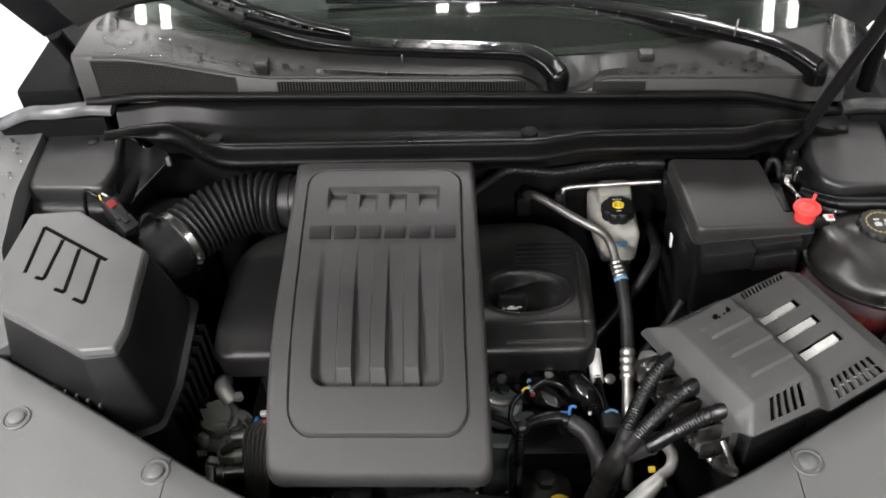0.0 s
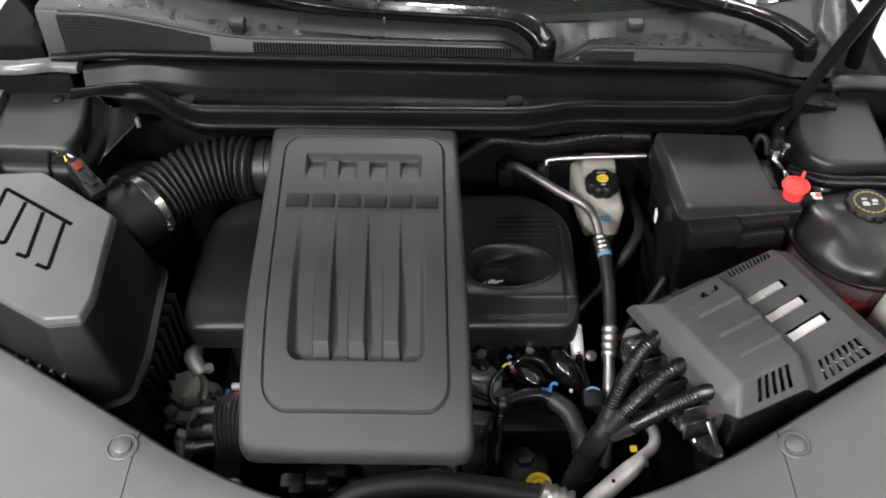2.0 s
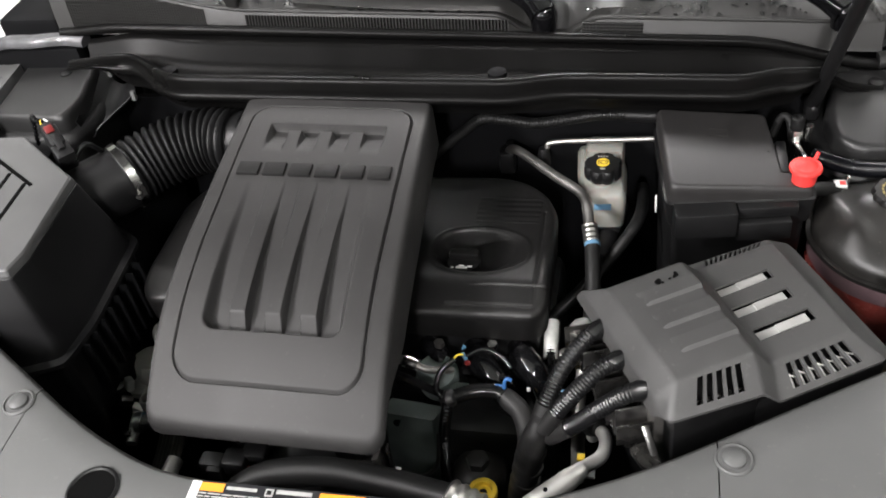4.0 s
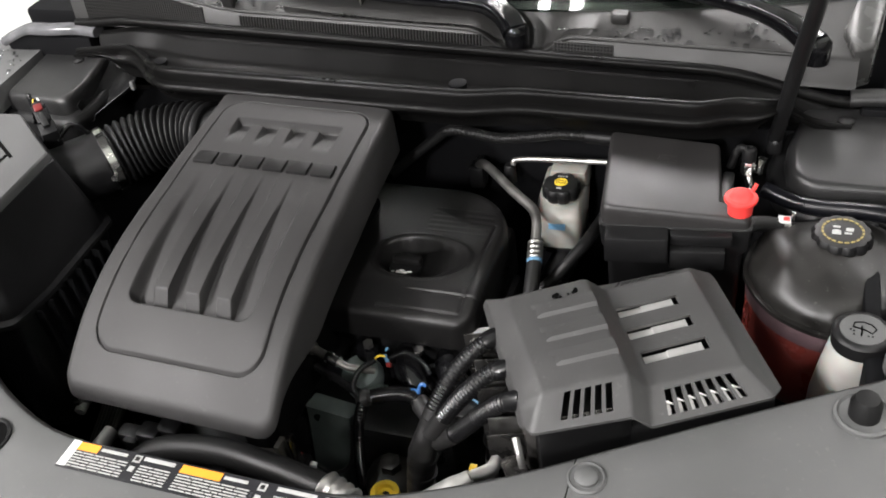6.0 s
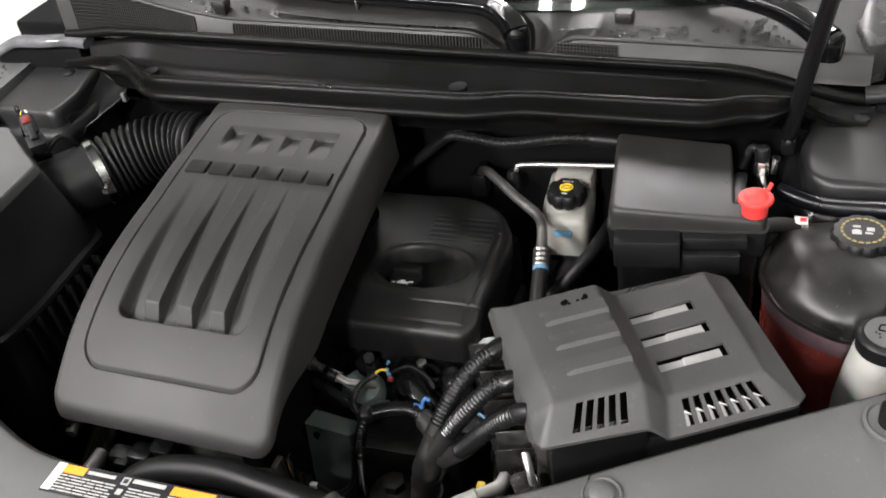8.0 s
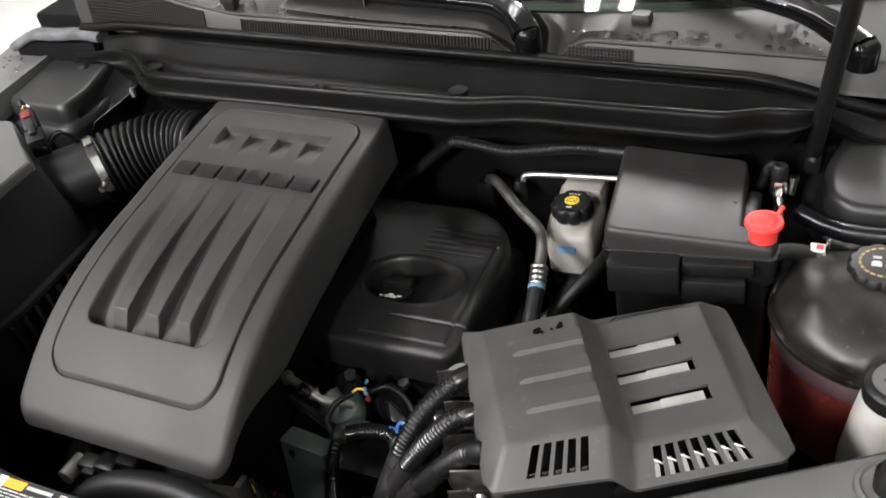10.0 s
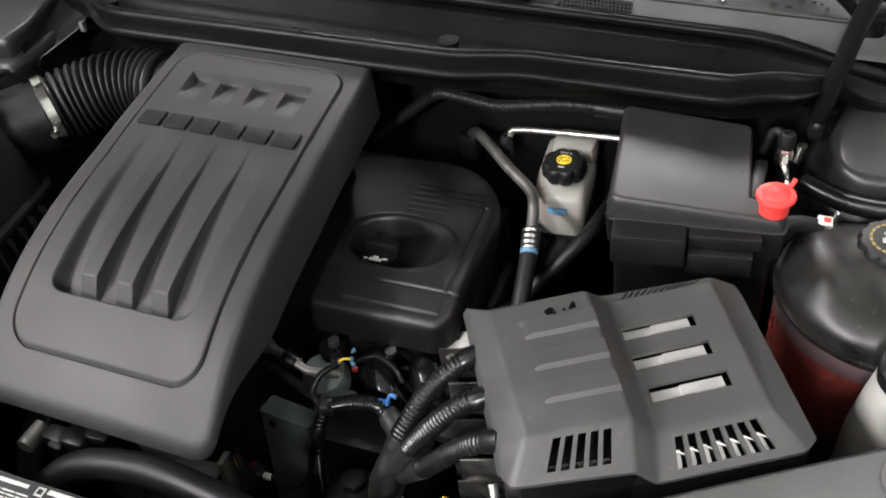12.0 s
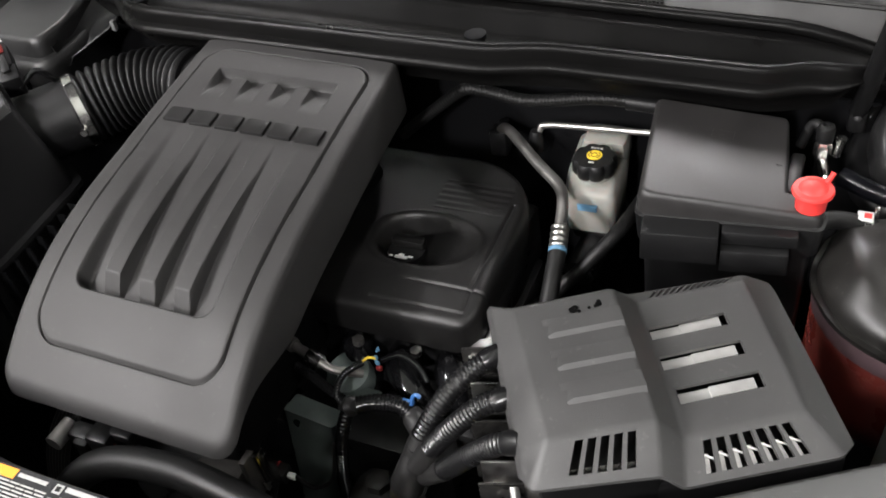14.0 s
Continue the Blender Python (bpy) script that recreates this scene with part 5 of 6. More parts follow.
for ks in (DECK_L, ("lr", "rl", "rlb", "lrb"), DECK_R, FRONT_L, ("bm", "bn", "rl", "lr"), FRONT_R, ("sl", "bl", "lf", "sf"), ("sf", "lf", "llb", "sb"), ("so", "sl", "sf"),
           ("so", "sf", "sb", "sp"), ("br", "be", "bb", "rr"), ("rr", "bb", "bx", "rrb"), BACK_L, BACK_R, ("bd", "bc", "lrb", "rlb"), ("llb", "sb", "sp", "ba")):
    bm.faces.new([V[k] for k in ks])
bmesh.ops.recalc_face_normals(bm, faces=bm.faces[:])
bmesh.ops.bevel(bm, geom=[e_ for e_ in bm.edges if len(e_.link_faces) == 2], offset=0.004, segments=3, profile=0.5, affect="EDGES")
bm.normal_update()
if sum(f_.normal.z * f_.calc_area() for f_ in bm.faces) < 0:
    bmesh.ops.reverse_faces(bm, faces=bm.faces[:])
made = bmesh.ops.extrude_face_region(bm, geom=bm.faces[:])
bm.normal_update()
for g in [g for g in made["geom"] if isinstance(g, bmesh.types.BMVert)]:
    g.co.z -= 0.004
cutter = new("cutter", mesh_of("cutter", merge(*[slab(ks, *q, -0.02, 0.02, -0.1 if ks in (BACK_L, BACK_R) else 0.0) for ks, q in CUTS]), M_MODULE))
mc = part("vented_cover", bm, M_MODULE, module, "grey vented plastic cover", smooth=32)
cut = mc.modifiers.new("cut", "BOOLEAN")
cut.operation, cut.solver, cut.object = "DIFFERENCE", "EXACT", cutter
pierced = bpy.data.meshes.new_from_object(mc.evaluated_get(bpy.context.evaluated_depsgraph_get()))
mc.modifiers.clear()
mc.data = pierced
pierced.set_sharp_from_angle(angle=radians(32))
bpy.data.objects.remove(cutter)


def deck(u, v):
    """Height of the cover's left deck."""
    return 0.997 - 0.01 * v


for v in (0.19, 0.435, 0.685):
    part("raised_rib", wedge(DECK_L, 0.25, 1.0, v - 0.005, v + 0.03, v + 0.16, 0.0038), M_MODULE, mc, smooth=20)
part("dark_mark", merge(*[moved(lathe([(r, 0), (r, 0.0008)], 14), MOD @ Matrix.Translation((u + 0.0125, v - 0.044, deck(u, v - 0.044) + 0.0004)) @ pose(0, 0, 0, -1)) for u, v, r in ((0.066, 0.187, 0.004), (0.0685, 0.1895, 0.003), (0.0715, 0.1845, 0.0018), (0.082, 0.187, 0.0016), (0.0885, 0.188, 0.002), (0.0915, 0.19, 0.0032), (0.0925, 0.1935, 0.0022))]), M_VOID, mc)
# Added plate: hides light stripes from the back vents, darkens the slots.
part("shade_plate", slab(DECK_R, 0.02, 0.97, 0.03, 0.97, -0.0165, -0.0135), M_VOID, module, "added black plate that blocks light inside the module")
for u0, u1, v0, v1 in deck_slots:
    part("inner_bar", slab(DECK_R, u0 - 0.03, u1 - 0.05, v0 - 0.03, v0 + 0.1, -0.011, -0.0075), M_BAR, module, "bright aluminium bar under the slot")
    part("inner_step", slab(DECK_R, u0 + 0.28, u1 - 0.05, v0 + 0.03, v0 + 0.1, -0.0077, -0.0055), M_BAR, module)


def slash(ks, u0, u1, v0, v1, w, lo, hi):
    """A slanting bar under a face, from (u0, v0) to (u1, v1), w wide."""
    bm = bmesh.new()
    v = [bm.verts.new(on_face(ks, u, q, z)) for z in (lo, hi) for u, q in ((u0, v0), (u1, v1), (u1, v1 + w), (u0, v0 + w))]
    for f_ in ((3, 2, 1, 0), (4, 5, 6, 7), (0, 1, 5, 4), (1, 2, 6, 5), (2, 3, 7, 6), (3, 0, 4, 7)):
        bm.faces.new([v[i] for i in f_])
    return bm


for u0, u1, v0, v1 in slots(7, 0.145, 0.83, 0.18, 0.86, 0.07):
    part("heat_fin", slab(FRONT_R, u0 - 0.016, u0 + 0.045, v0 - 0.08, v1 - 0.28, -0.011, -0.007), M_FIN, module)
    part("fin_edge", slash(FRONT_R, u0 - 0.01, u1 + 0.012, v0 + 0.4, v0 + 0.24, 0.045, -0.008, -0.0055), M_BAR, module)
for u0, u1, v0, v1 in slots(5, 0.27, 0.81, 0.2, 0.88, 0.076):
    part("heat_fin", slab(FRONT_L, u0 + 0.02, u1 + 0.004, v0 - 0.06, v0 + 0.07, -0.014, -0.011), M_CAST, module)
part("fin_block", rbox(0.15, 0.28, 0.0, 0.03, 0.9, 0.925, 0.002, MOD), M_TARN, module)
part("base_tray", rbox(0.018, 0.288, -0.022, 0.19, 0.84, 0.936, 0.006, MOD), M_BLACK, module, "black plastic tray")
part("tray_wall", rbox(0.018, 0.124, -0.0225, 0.17, 0.86, 0.958, 0.004, MOD), M_BLACK, module)
part("module_body", rbox(0.006, 0.14, 0.0, 0.17, 0.86, 0.945, 0.006, MOD), M_TARN, module, "cast aluminium module body")
part("side_casting", moved(loft([(round_poly([(-0.024, 0.012), (0.01, 0.006), (0.01, 0.178), (-0.024, 0.172)], 0.006), 0.88), (round_poly([(-0.03, 0.012), (0.01, 0.006), (0.01, 0.178), (-0.03, 0.172)], 0.006), 0.896), (round_poly([(-0.012, 0.014), (0.01, 0.008), (0.01, 0.172), (-0.012, 0.165)], 0.004), 0.906)]), MOD), M_CAST, module, "dark glossy cast side of the module")
for k in range(11):
    v = 0.006 + 0.0155 * k
    fm_ = MOD @ Matrix.Translation((-0.012, v, 0.915)) @ pose(0, 0, 0, 0, 0, -10)
    # Every other fin is brighter metal, painting glints on the casting.
    part("cast_fin", rbox(-0.024 + 0.005 * (k % 2), 0.018, -0.0012, 0.0012, -0.02, 0.014 + 0.006 * ((k * 5) % 3), 0.0005, fm_), M_ALU if k % 2 else M_CAST, module)
for u, v, z in ((-0.024, 0.03, 0.903), (-0.022, 0.075, 0.906), (-0.025, 0.118, 0.903)):
    part("cast_boss", lathe([(0.0075, -0.01), (0.0075, 0.006), (0.006, 0.008), (0.0045, 0.008), (0.0045, 0.014), (0.001, 0.0145)], 10, MOD @ Matrix.Translation((u, v, z))), M_CAST, module)
lug_ = prism(round_poly([(-0.026, 0.0), (-0.022, -0.03), (-0.012, -0.04), (-0.001, -0.036), (0.002, 0.0)], 0.007), 0.893, 0.899, 0.002)
part("corner_lug", moved(lug_, MOD), M_CAST, module, "bright cast corner lug")
ear = prism(round_poly([(-0.032, 0.17), (-0.024, 0.146), (0.004, 0.14), (0.008, 0.172), (-0.008, 0.188)], 0.008), 0.915, 0.93, 0.004)
part("mounting_ear", moved(ear, MOD), M_ALU, module)
part("ear_bolt", lathe([(0.006, 0), (0.006, 0.004), (0.003, 0.0045)], 12, MOD @ Matrix.Translation((-0.02, 0.164, 0.93))), M_TARN, module)
part("bracket_blade", sweep([MOD @ Vector(p) for p in ((-0.004, 0.004, 0.925), (-0.003, -0.016, 0.905), (0.0, -0.03, 0.88), (0.0, -0.032, 0.84))], 0.0045, 8, 0.4), M_ALU, module, "thin bright bracket edge")
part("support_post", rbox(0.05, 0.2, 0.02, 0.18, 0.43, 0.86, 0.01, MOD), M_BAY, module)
part("pin", sweep([Vector((0.333, 0.078, 0.85)), Vector((0.346, 0.058, 0.842))], 0.0055, 10), M_STEEL, module)

# ---- main harness: three conduits out of a taped trunk ----
harness = thing("wiring_harness", (0.19, 0.08, 0.7), "black taped wiring harness with three corrugated conduits", "wiring harness")
trunk_pts = [(0.216, 0.094, 0.878), (0.207, 0.085, 0.848), (0.199, 0.082, 0.818), (0.189, 0.082, 0.765), (0.178, 0.087, 0.7), (0.172, 0.092, 0.63), (0.17, 0.1, 0.55)]
part("taped_trunk", sweep(spline(trunk_pts, 12), lambda i, d: 0.0125 + 0.0005 * math.sin(d * 240) + 0.006 * smooth_step(0.0, 0.07, d), 18), M_TAPE, harness)
for k, f in enumerate((0.03, 0.065, 0.095)):
    p = Vector((0.2055 - 0.17 * f, 0.084 - 0.02 * f, 0.842 - 0.95 * f))
    part("tape_edge", sweep([p, p - Vector((0.0014, 0.0, 0.006))], 0.0182 + 0.0006 * k, 18), M_TAPE, harness)
for pts in ([(0.212, 0.09, 0.868), (0.222, 0.105, 0.895), (0.24, 0.13, 0.926), (0.262, 0.154, 0.946), (0.278, 0.167, 0.955)],
            [(0.222, 0.086, 0.87), (0.238, 0.092, 0.893), (0.262, 0.1, 0.925), (0.288, 0.111, 0.951), (0.306, 0.119, 0.958)],
            [(0.232, 0.084, 0.853), (0.255, 0.081, 0.876), (0.285, 0.077, 0.915), (0.316, 0.074, 0.95), (0.334, 0.073, 0.962)]):
    cd = part("conduit", ribbed(pts, 0.0113, 0.0048, 0.0013, 18), M_HOSE, harness, "black corrugated conduit", smooth=70)
    e, before = Vector(pts[-1]), Vector(pts[-2])
    part("end_boot", sweep([before * 0.35 + e * 0.65, e, e + (e - before).normalized() * 0.012], lambda i, d: (0.0116, 0.012, 0.0095)[i], 16), M_HOSE, cd)
    first, second = Vector(pts[0]), Vector(pts[1])
    part("tape_wrap", sweep([first - (second - first) * 0.4, first, first.lerp(second, 0.75)], 0.0124, 16), M_TAPE, cd, "black cloth tape wrap")
part("side_branch", sweep(spline([(0.186, 0.092, 0.775), (0.187, 0.13, 0.768), (0.174, 0.168, 0.775), (0.152, 0.19, 0.777)], 8), 0.0145, 14), M_TAPE, harness)

loom = thing("sensor_loom", (0.07, 0.18, 0.75), "thin black corrugated sensor loom with coloured clips", "wiring loom")
part("conduit", ribbed([(0.155, 0.19, 0.777), (0.13, 0.2, 0.78), (0.1, 0.196, 0.78), (0.07, 0.183, 0.778)], 0.0115, 0.005, 0.0013, 14), M_HOSE, loom)
part("thin_conduit", ribbed([(0.07, 0.183, 0.78), (0.045, 0.19, 0.785), (0.015, 0.2, 0.79), (-0.02, 0.21, 0.795)], 0.0065, 0.004, 0.001, 12), M_HOSE, loom)
part("thin_conduit", ribbed([(0.064, 0.178, 0.778), (0.052, 0.186, 0.795), (0.056, 0.206, 0.808), (0.072, 0.226, 0.812)], 0.0048, 0.0036, 0.0008, 10), M_HOSE, loom)
part("drop_conduit", ribbed([(0.068, 0.18, 0.778), (0.066, 0.165, 0.765), (0.062, 0.15, 0.73), (0.06, 0.135, 0.66), (0.06, 0.13, 0.58)], 0.0088, 0.0045, 0.001, 12), M_HOSE, loom)
part("junction", lathe([(0.006, -0.014), (0.012, -0.008), (0.013, 0.006), (0.007, 0.014)], 14, axis((0.068, 0.183, 0.778), (0.7, -0.2, 0.5))), M_TAPE, loom)
part("yellow_wire", tube([(0.07, 0.225, 0.812), (0.076, 0.233, 0.814), (0.084, 0.237, 0.811)], 0.0016, 8), M_YELLOW, loom, "yellow wire")
part("red_plug", rbox(0.085, 0.093, 0.23, 0.236, 0.795, 0.802, 0.002), M_DULLRED, loom, "small red plug")
part("blue_clip", merge(rbox(0.081, 0.086, 0.236, 0.241, 0.806, 0.813, 0.0015), rbox(0.084, 0.09, 0.233, 0.236, 0.803, 0.809, 0.001), tube([(0.081, 0.246, 0.812), (0.083, 0.249, 0.817), (0.086, 0.245, 0.817)], 0.0014, 6)), M_CYAN, loom, "pale blue clip")
part("blue_clip", merge(rbox(0.13, 0.148, 0.202, 0.206, 0.785, 0.79, 0.0015), tube([(0.146, 0.199, 0.788), (0.147, 0.204, 0.797), (0.151, 0.206, 0.801), (0.157, 0.205, 0.8)], 0.0026, 8)), M_BLUE, loom, "blue clip")
part("clip_band", sweep([Vector((0.152, 0.191, 0.777)), Vector((0.147, 0.194, 0.778))], 0.0128, 12), M_TAPE, loom)
part("white_clip", rbox(0.177, 0.182, 0.204, 0.208, 0.778, 0.784, 0.001), M_SILVERTXT, loom)

# ---- intake side of the engine: shiny black manifold, fuel rail fittings ----
manifold = thing("intake_manifold", (0.08, 0.26, 0.7), "shiny black intake manifold runners below the covers", "manifold")
for pts, r in (([(0.09, 0.3, 0.77), (0.1, 0.265, 0.785), (0.125, 0.24, 0.775), (0.15, 0.225, 0.74), (0.155, 0.22, 0.66)], 0.022),
               ([(0.155, 0.3, 0.775), (0.165, 0.27, 0.788), (0.185, 0.25, 0.775), (0.2, 0.235, 0.73)], 0.02),
               ([(0.02, 0.3, 0.77), (0.03, 0.27, 0.782), (0.05, 0.25, 0.77), (0.06, 0.235, 0.7)], 0.022)):
    part("runner", tube([(x, y, z - 0.016) for x, y, z in pts], r, 18), M_RUNNER, manifold)
part("runner_plate", rbox(0.0, 0.2, 0.25, 0.3, 0.71, 0.75, 0.012), M_RUNNER, manifold)
part("shiny_bow", tube([(0.085, 0.243, 0.8), (0.11, 0.252, 0.808), (0.135, 0.248, 0.8), (0.15, 0.238, 0.787)], 0.0042, 10), M_GLOSS, manifold)
part("throttle_case", lathe([(0.03, -0.03), (0.032, 0.0), (0.028, 0.012), (0.01, 0.014)], 24, axis((0.04, 0.235, 0.765), (0, -0.3, 1))), M_GREEN, manifold)
part("gasket_lug", rbox(0.055, 0.09, 0.205, 0.225, 0.755, 0.765, 0.004), M_GREEN, manifold)
part("bolt", lathe([(0.008, 0), (0.008, 0.008), (0.004, 0.0085)], 6, Matrix.Translation((0.04, 0.27, 0.79))), M_TARN, manifold)
part("bolt", lathe([(0.008, 0), (0.008, 0.008), (0.004, 0.0085)], 6, Matrix.Translation((0.118, 0.277, 0.785))), M_STEEL, manifold)
fuel = thing("fuel_fitting", (0.015, 0.21, 0.8), "brass and steel fuel line fitting", "fitting")
part("tail", sweep([Vector((-0.025, 0.222, 0.82)), Vector((0.0, 0.216, 0.816))], 0.0065, 12), M_TARN, fuel)
part("collar", sweep([Vector((-0.028, 0.2225, 0.821)), Vector((-0.02, 0.2205, 0.82))], 0.0095, 14), M_TARN, fuel)
part("sleeve", sweep([Vector((0.002, 0.2155, 0.816)), Vector((0.022, 0.211, 0.812))], 0.009, 14), M_STEEL, fuel)
part("pipe", tube([(0.02, 0.2115, 0.812), (0.035, 0.21, 0.806), (0.05, 0.215, 0.8), (0.068, 0.225, 0.79)], 0.0055, 10), M_TARN, fuel)

block_plate = thing("side_plate", (0.01, 0.16, 0.6), "grey-green painted engine bracket plate", "bracket")
part("plate", loft([(round_poly([(-0.045, 0.15), (0.04, 0.15), (0.055, 0.19), (-0.04, 0.2)], 0.004), 0.5), (round_poly([(-0.03, 0.172), (0.045, 0.164), (0.055, 0.19), (-0.025, 0.2)], 0.004), 0.748)]), M_GREEN, block_plate)
# The plate is solid here; a dark disc paints the hole's shade.
part("bolt_hole", lathe([(0.008, 0), (0.008, 0.002)], 18, axis((-0.01, 0.17, 0.73), (0, -1, 0.05))), M_BAY, block_plate)
wirep = thing("sensor_wire", (0.02, 0.12, 0.7), "thin grey sensor wire with a white plug", "wire")
part("wire", tube([(0.055, 0.15, 0.74), (0.05, 0.13, 0.69), (0.025, 0.12, 0.672), (-0.005, 0.125, 0.676)], 0.0032, 8), M_TAPE, wirep)
part("plug", rbox(-0.016, -0.004, 0.12, 0.128, 0.672, 0.68, 0.002), M_PAPER, wirep)
part("dark_plug", rbox(-0.06, -0.016, 0.115, 0.135, 0.665, 0.685, 0.003), M_BLACK, wirep)
part("red_seal", rbox(-0.034, -0.03, 0.114, 0.136, 0.664, 0.686, 0.002), M_DULLRED, wirep)

oilf = thing("oil_filter_housing", (0.115, 0.15, 0.5), "black oil filter housing with a hexagon top", "oil filter")
part("housing", lathe([(0.04, -0.2), (0.042, -0.05), (0.043, -0.01), (0.036, 0.004), (0.022, 0.012), (0.018, 0.014)], 36, Matrix.Translation((0.107, 0.145, 0.665))), M_SATIN, oilf)
part("hex", lathe([(0.0165, 0), (0.0165, 0.016), (0.013, 0.018), (0.004, 0.0185)], 6, Matrix.Translation((0.107, 0.145, 0.677))), M_SATIN, oilf)
dip = thing("dipstick", (0.13, 0.09, 0.6), "yellow oil dipstick loop handle", "dipstick")
part("loop", lathe([(0.013, -0.006), (0.02, -0.006), (0.021, 0.0), (0.02, 0.007), (0.013, 0.007), (0.012, 0.0)], 24, Matrix.Translation((0.125, 0.085, 0.7))), M_YELLOW, dip, "yellow ring")
part("stem", tube([(0.125, 0.085, 0.7), (0.126, 0.1, 0.6), (0.127, 0.12, 0.45)], 0.006, 10), M_BLACK, dip)

# ---- fat hose along the front and aluminium pipes ----
front_hose = thing("radiator_hose", (-0.05, 0.0, 0.8), "thick black radiator hose along the front shield", "hose")
part("hose", tube([(-0.2, -0.06, 0.77), (-0.175, -0.025, 0.812), (-0.13, -0.003, 0.834), (-0.05, 0.006, 0.842), (0.03, 0.0, 0.84), (0.1, -0.012, 0.84), (0.125, -0.018, 0.842)], 0.0185, 22), M_RUBBER, front_hose)
crimp((0.112, -0.015, 0.852), (0.155, -0.03, 0.845), 0.0205, front_hose)
part("pipe_end", tube([(0.15, -0.028, 0.846), (0.19, -0.05, 0.835), (0.21, -0.09, 0.82)], 0.012, 14), M_PIPE, front_hose)

alu = thing("compressor_pipe", (0.26, 0.06, 0.7), "bent aluminium compressor pipe with a fat muffler", "pipe")
part("bend", tube([(0.272, 0.146, 0.765), (0.276, 0.14, 0.79), (0.285, 0.126, 0.806), (0.292, 0.107, 0.808), (0.287, 0.089, 0.803), (0.27, 0.072, 0.805), (0.255, 0.06, 0.806)], 0.0088, 18), M_RAWALU, alu)
part("black_seal", sweep([Vector((0.27, 0.146, 0.785)), Vector((0.276, 0.139, 0.8)), Vector((0.281, 0.132, 0.808)), Vector((0.284, 0.127, 0.81))], lambda i, d: (0.0125, 0.0145, 0.0145, 0.011)[i], 18), M_RUBBER, alu)
part("muffler", sweep([Vector((0.268, 0.066, 0.811)), Vector((0.258, 0.058, 0.806)), Vector((0.25, 0.052, 0.803)), Vector((0.195, 0.012, 0.785)), Vector((0.16, -0.012, 0.772))], lambda i, d: (0.0095, 0.012, 0.0138, 0.0138, 0.0115)[i], 20), M_RAWALU, alu)
part("inspection_dot", lathe([(0.003, 0), (0.003, 0.001)], 12, axis((0.222, 0.03, 0.8085), (0, -0.3, 1))), M_BAY, alu)
part("yellow_tag", rbox(0.256, 0.266, 0.088, 0.098, 0.79, 0.794, 0.001), M_YELLOW, alu, "small yellow tag")
part("white_tag", rbox(0.262, 0.28, 0.066, 0.08, 0.785, 0.79, 0.001), M_PAPER, alu)

coil = thing("coil_loom", (0.2, 0.28, 0.75), "black corrugated loom with a white tag beside the camshaft cover", "wiring loom")
part("conduit", ribbed([(0.198, 0.35, 0.774), (0.2, 0.31, 0.763), (0.205, 0.26, 0.75), (0.215, 0.22, 0.74)], 0.0085, 0.0045, 0.001, 12), M_HOSE, coil)
part("white_tag", sweep([Vector((0.199, 0.345, 0.772)), Vector((0.2, 0.315, 0.764)), Vector((0.201, 0.288, 0.752))], 0.0112, 14), M_PAPER, coil, "white paper wrap on the loom")
part("connector", rbox(0.2, 0.232, 0.19, 0.225, 0.73, 0.765, 0.006), M_BLACK, coil)
part("blue_seal", tube([(0.206, 0.218, 0.767), (0.216, 0.221, 0.769), (0.227, 0.218, 0.767)], 0.002, 6), M_CYAN, coil)
part("cream_plug", lathe([(0.009, 0), (0.009, 0.006), (0.006, 0.008)], 14, axis((0.222, 0.295, 0.755), (0, -0.5, 1))), M_TARN, coil)

# ---- thermostat side, left of the engine cover ----
thermo = thing("thermostat_housing", (-0.4, 0.22, 0.6), "cast aluminium thermostat housing with bolts", "housing")
part("dome", lathe([(0.03, -0.08), (0.034, -0.02), (0.034, -0.004), (0.028, 0.0), (0.026, 0.012), (0.012, 0.014), (0.002, 0.0142)], 18, axis((-0.432, 0.215, 0.775), (-0.1, -0.35, 1))), M_RAWALU, thermo)
part("neck", tube([(-0.43, 0.28, 0.79), (-0.425, 0.255, 0.805), (-0.41, 0.235, 0.79)], 0.014, 16), M_RAWALU, thermo)
part("flange", prism(round_poly([(-0.465, 0.17), (-0.385, 0.165), (-0.365, 0.2), (-0.39, 0.245), (-0.455, 0.25)], 0.015), 0.745, 0.757, 0.003), M_RAWALU, thermo)
part("bolt", lathe([(0.008, 0), (0.008, 0.009), (0.004, 0.0095)], 6, Matrix.Translation((-0.395, 0.235, 0.8))), M_RAWALU, thermo)
rngt = random.Random(21)
for k in range(14):
    lm = Matrix.Translation((rngt.uniform(-0.465, -0.375), rngt.uniform(0.14, 0.27), rngt.uniform(0.75, 0.795))) @ pose(0, 0, 0, rngt.uniform(-30, 30), rngt.uniform(-30, 30), rngt.uniform(-60, 60))
    part("cast_boss", rbox(-rngt.uniform(0.006, 0.016), rngt.uniform(0.006, 0.014), -0.006, 0.006, -0.01, rngt.uniform(0.006, 0.012), 0.003, lm), rngt.choice((M_RAWALU, M_RAWALU, M_TARN)), thermo)
part("pipe_stub", sweep([Vector((-0.39, 0.155, 0.8)), Vector((-0.345, 0.16, 0.802))], 0.014, 18), M_ALU, thermo)
part("white_bracket", prism(round_poly([(-0.415, 0.13), (-0.38, 0.125), (-0.378, 0.165), (-0.41, 0.172)], 0.005), 0.765, 0.79, 0.003), M_WHITE, thermo, "white plastic bracket")
part("grey_stub", sweep([Vector((-0.385, 0.132, 0.785)), Vector((-0.35, 0.135, 0.787))], 0.012, 14), M_RAWALU, thermo)
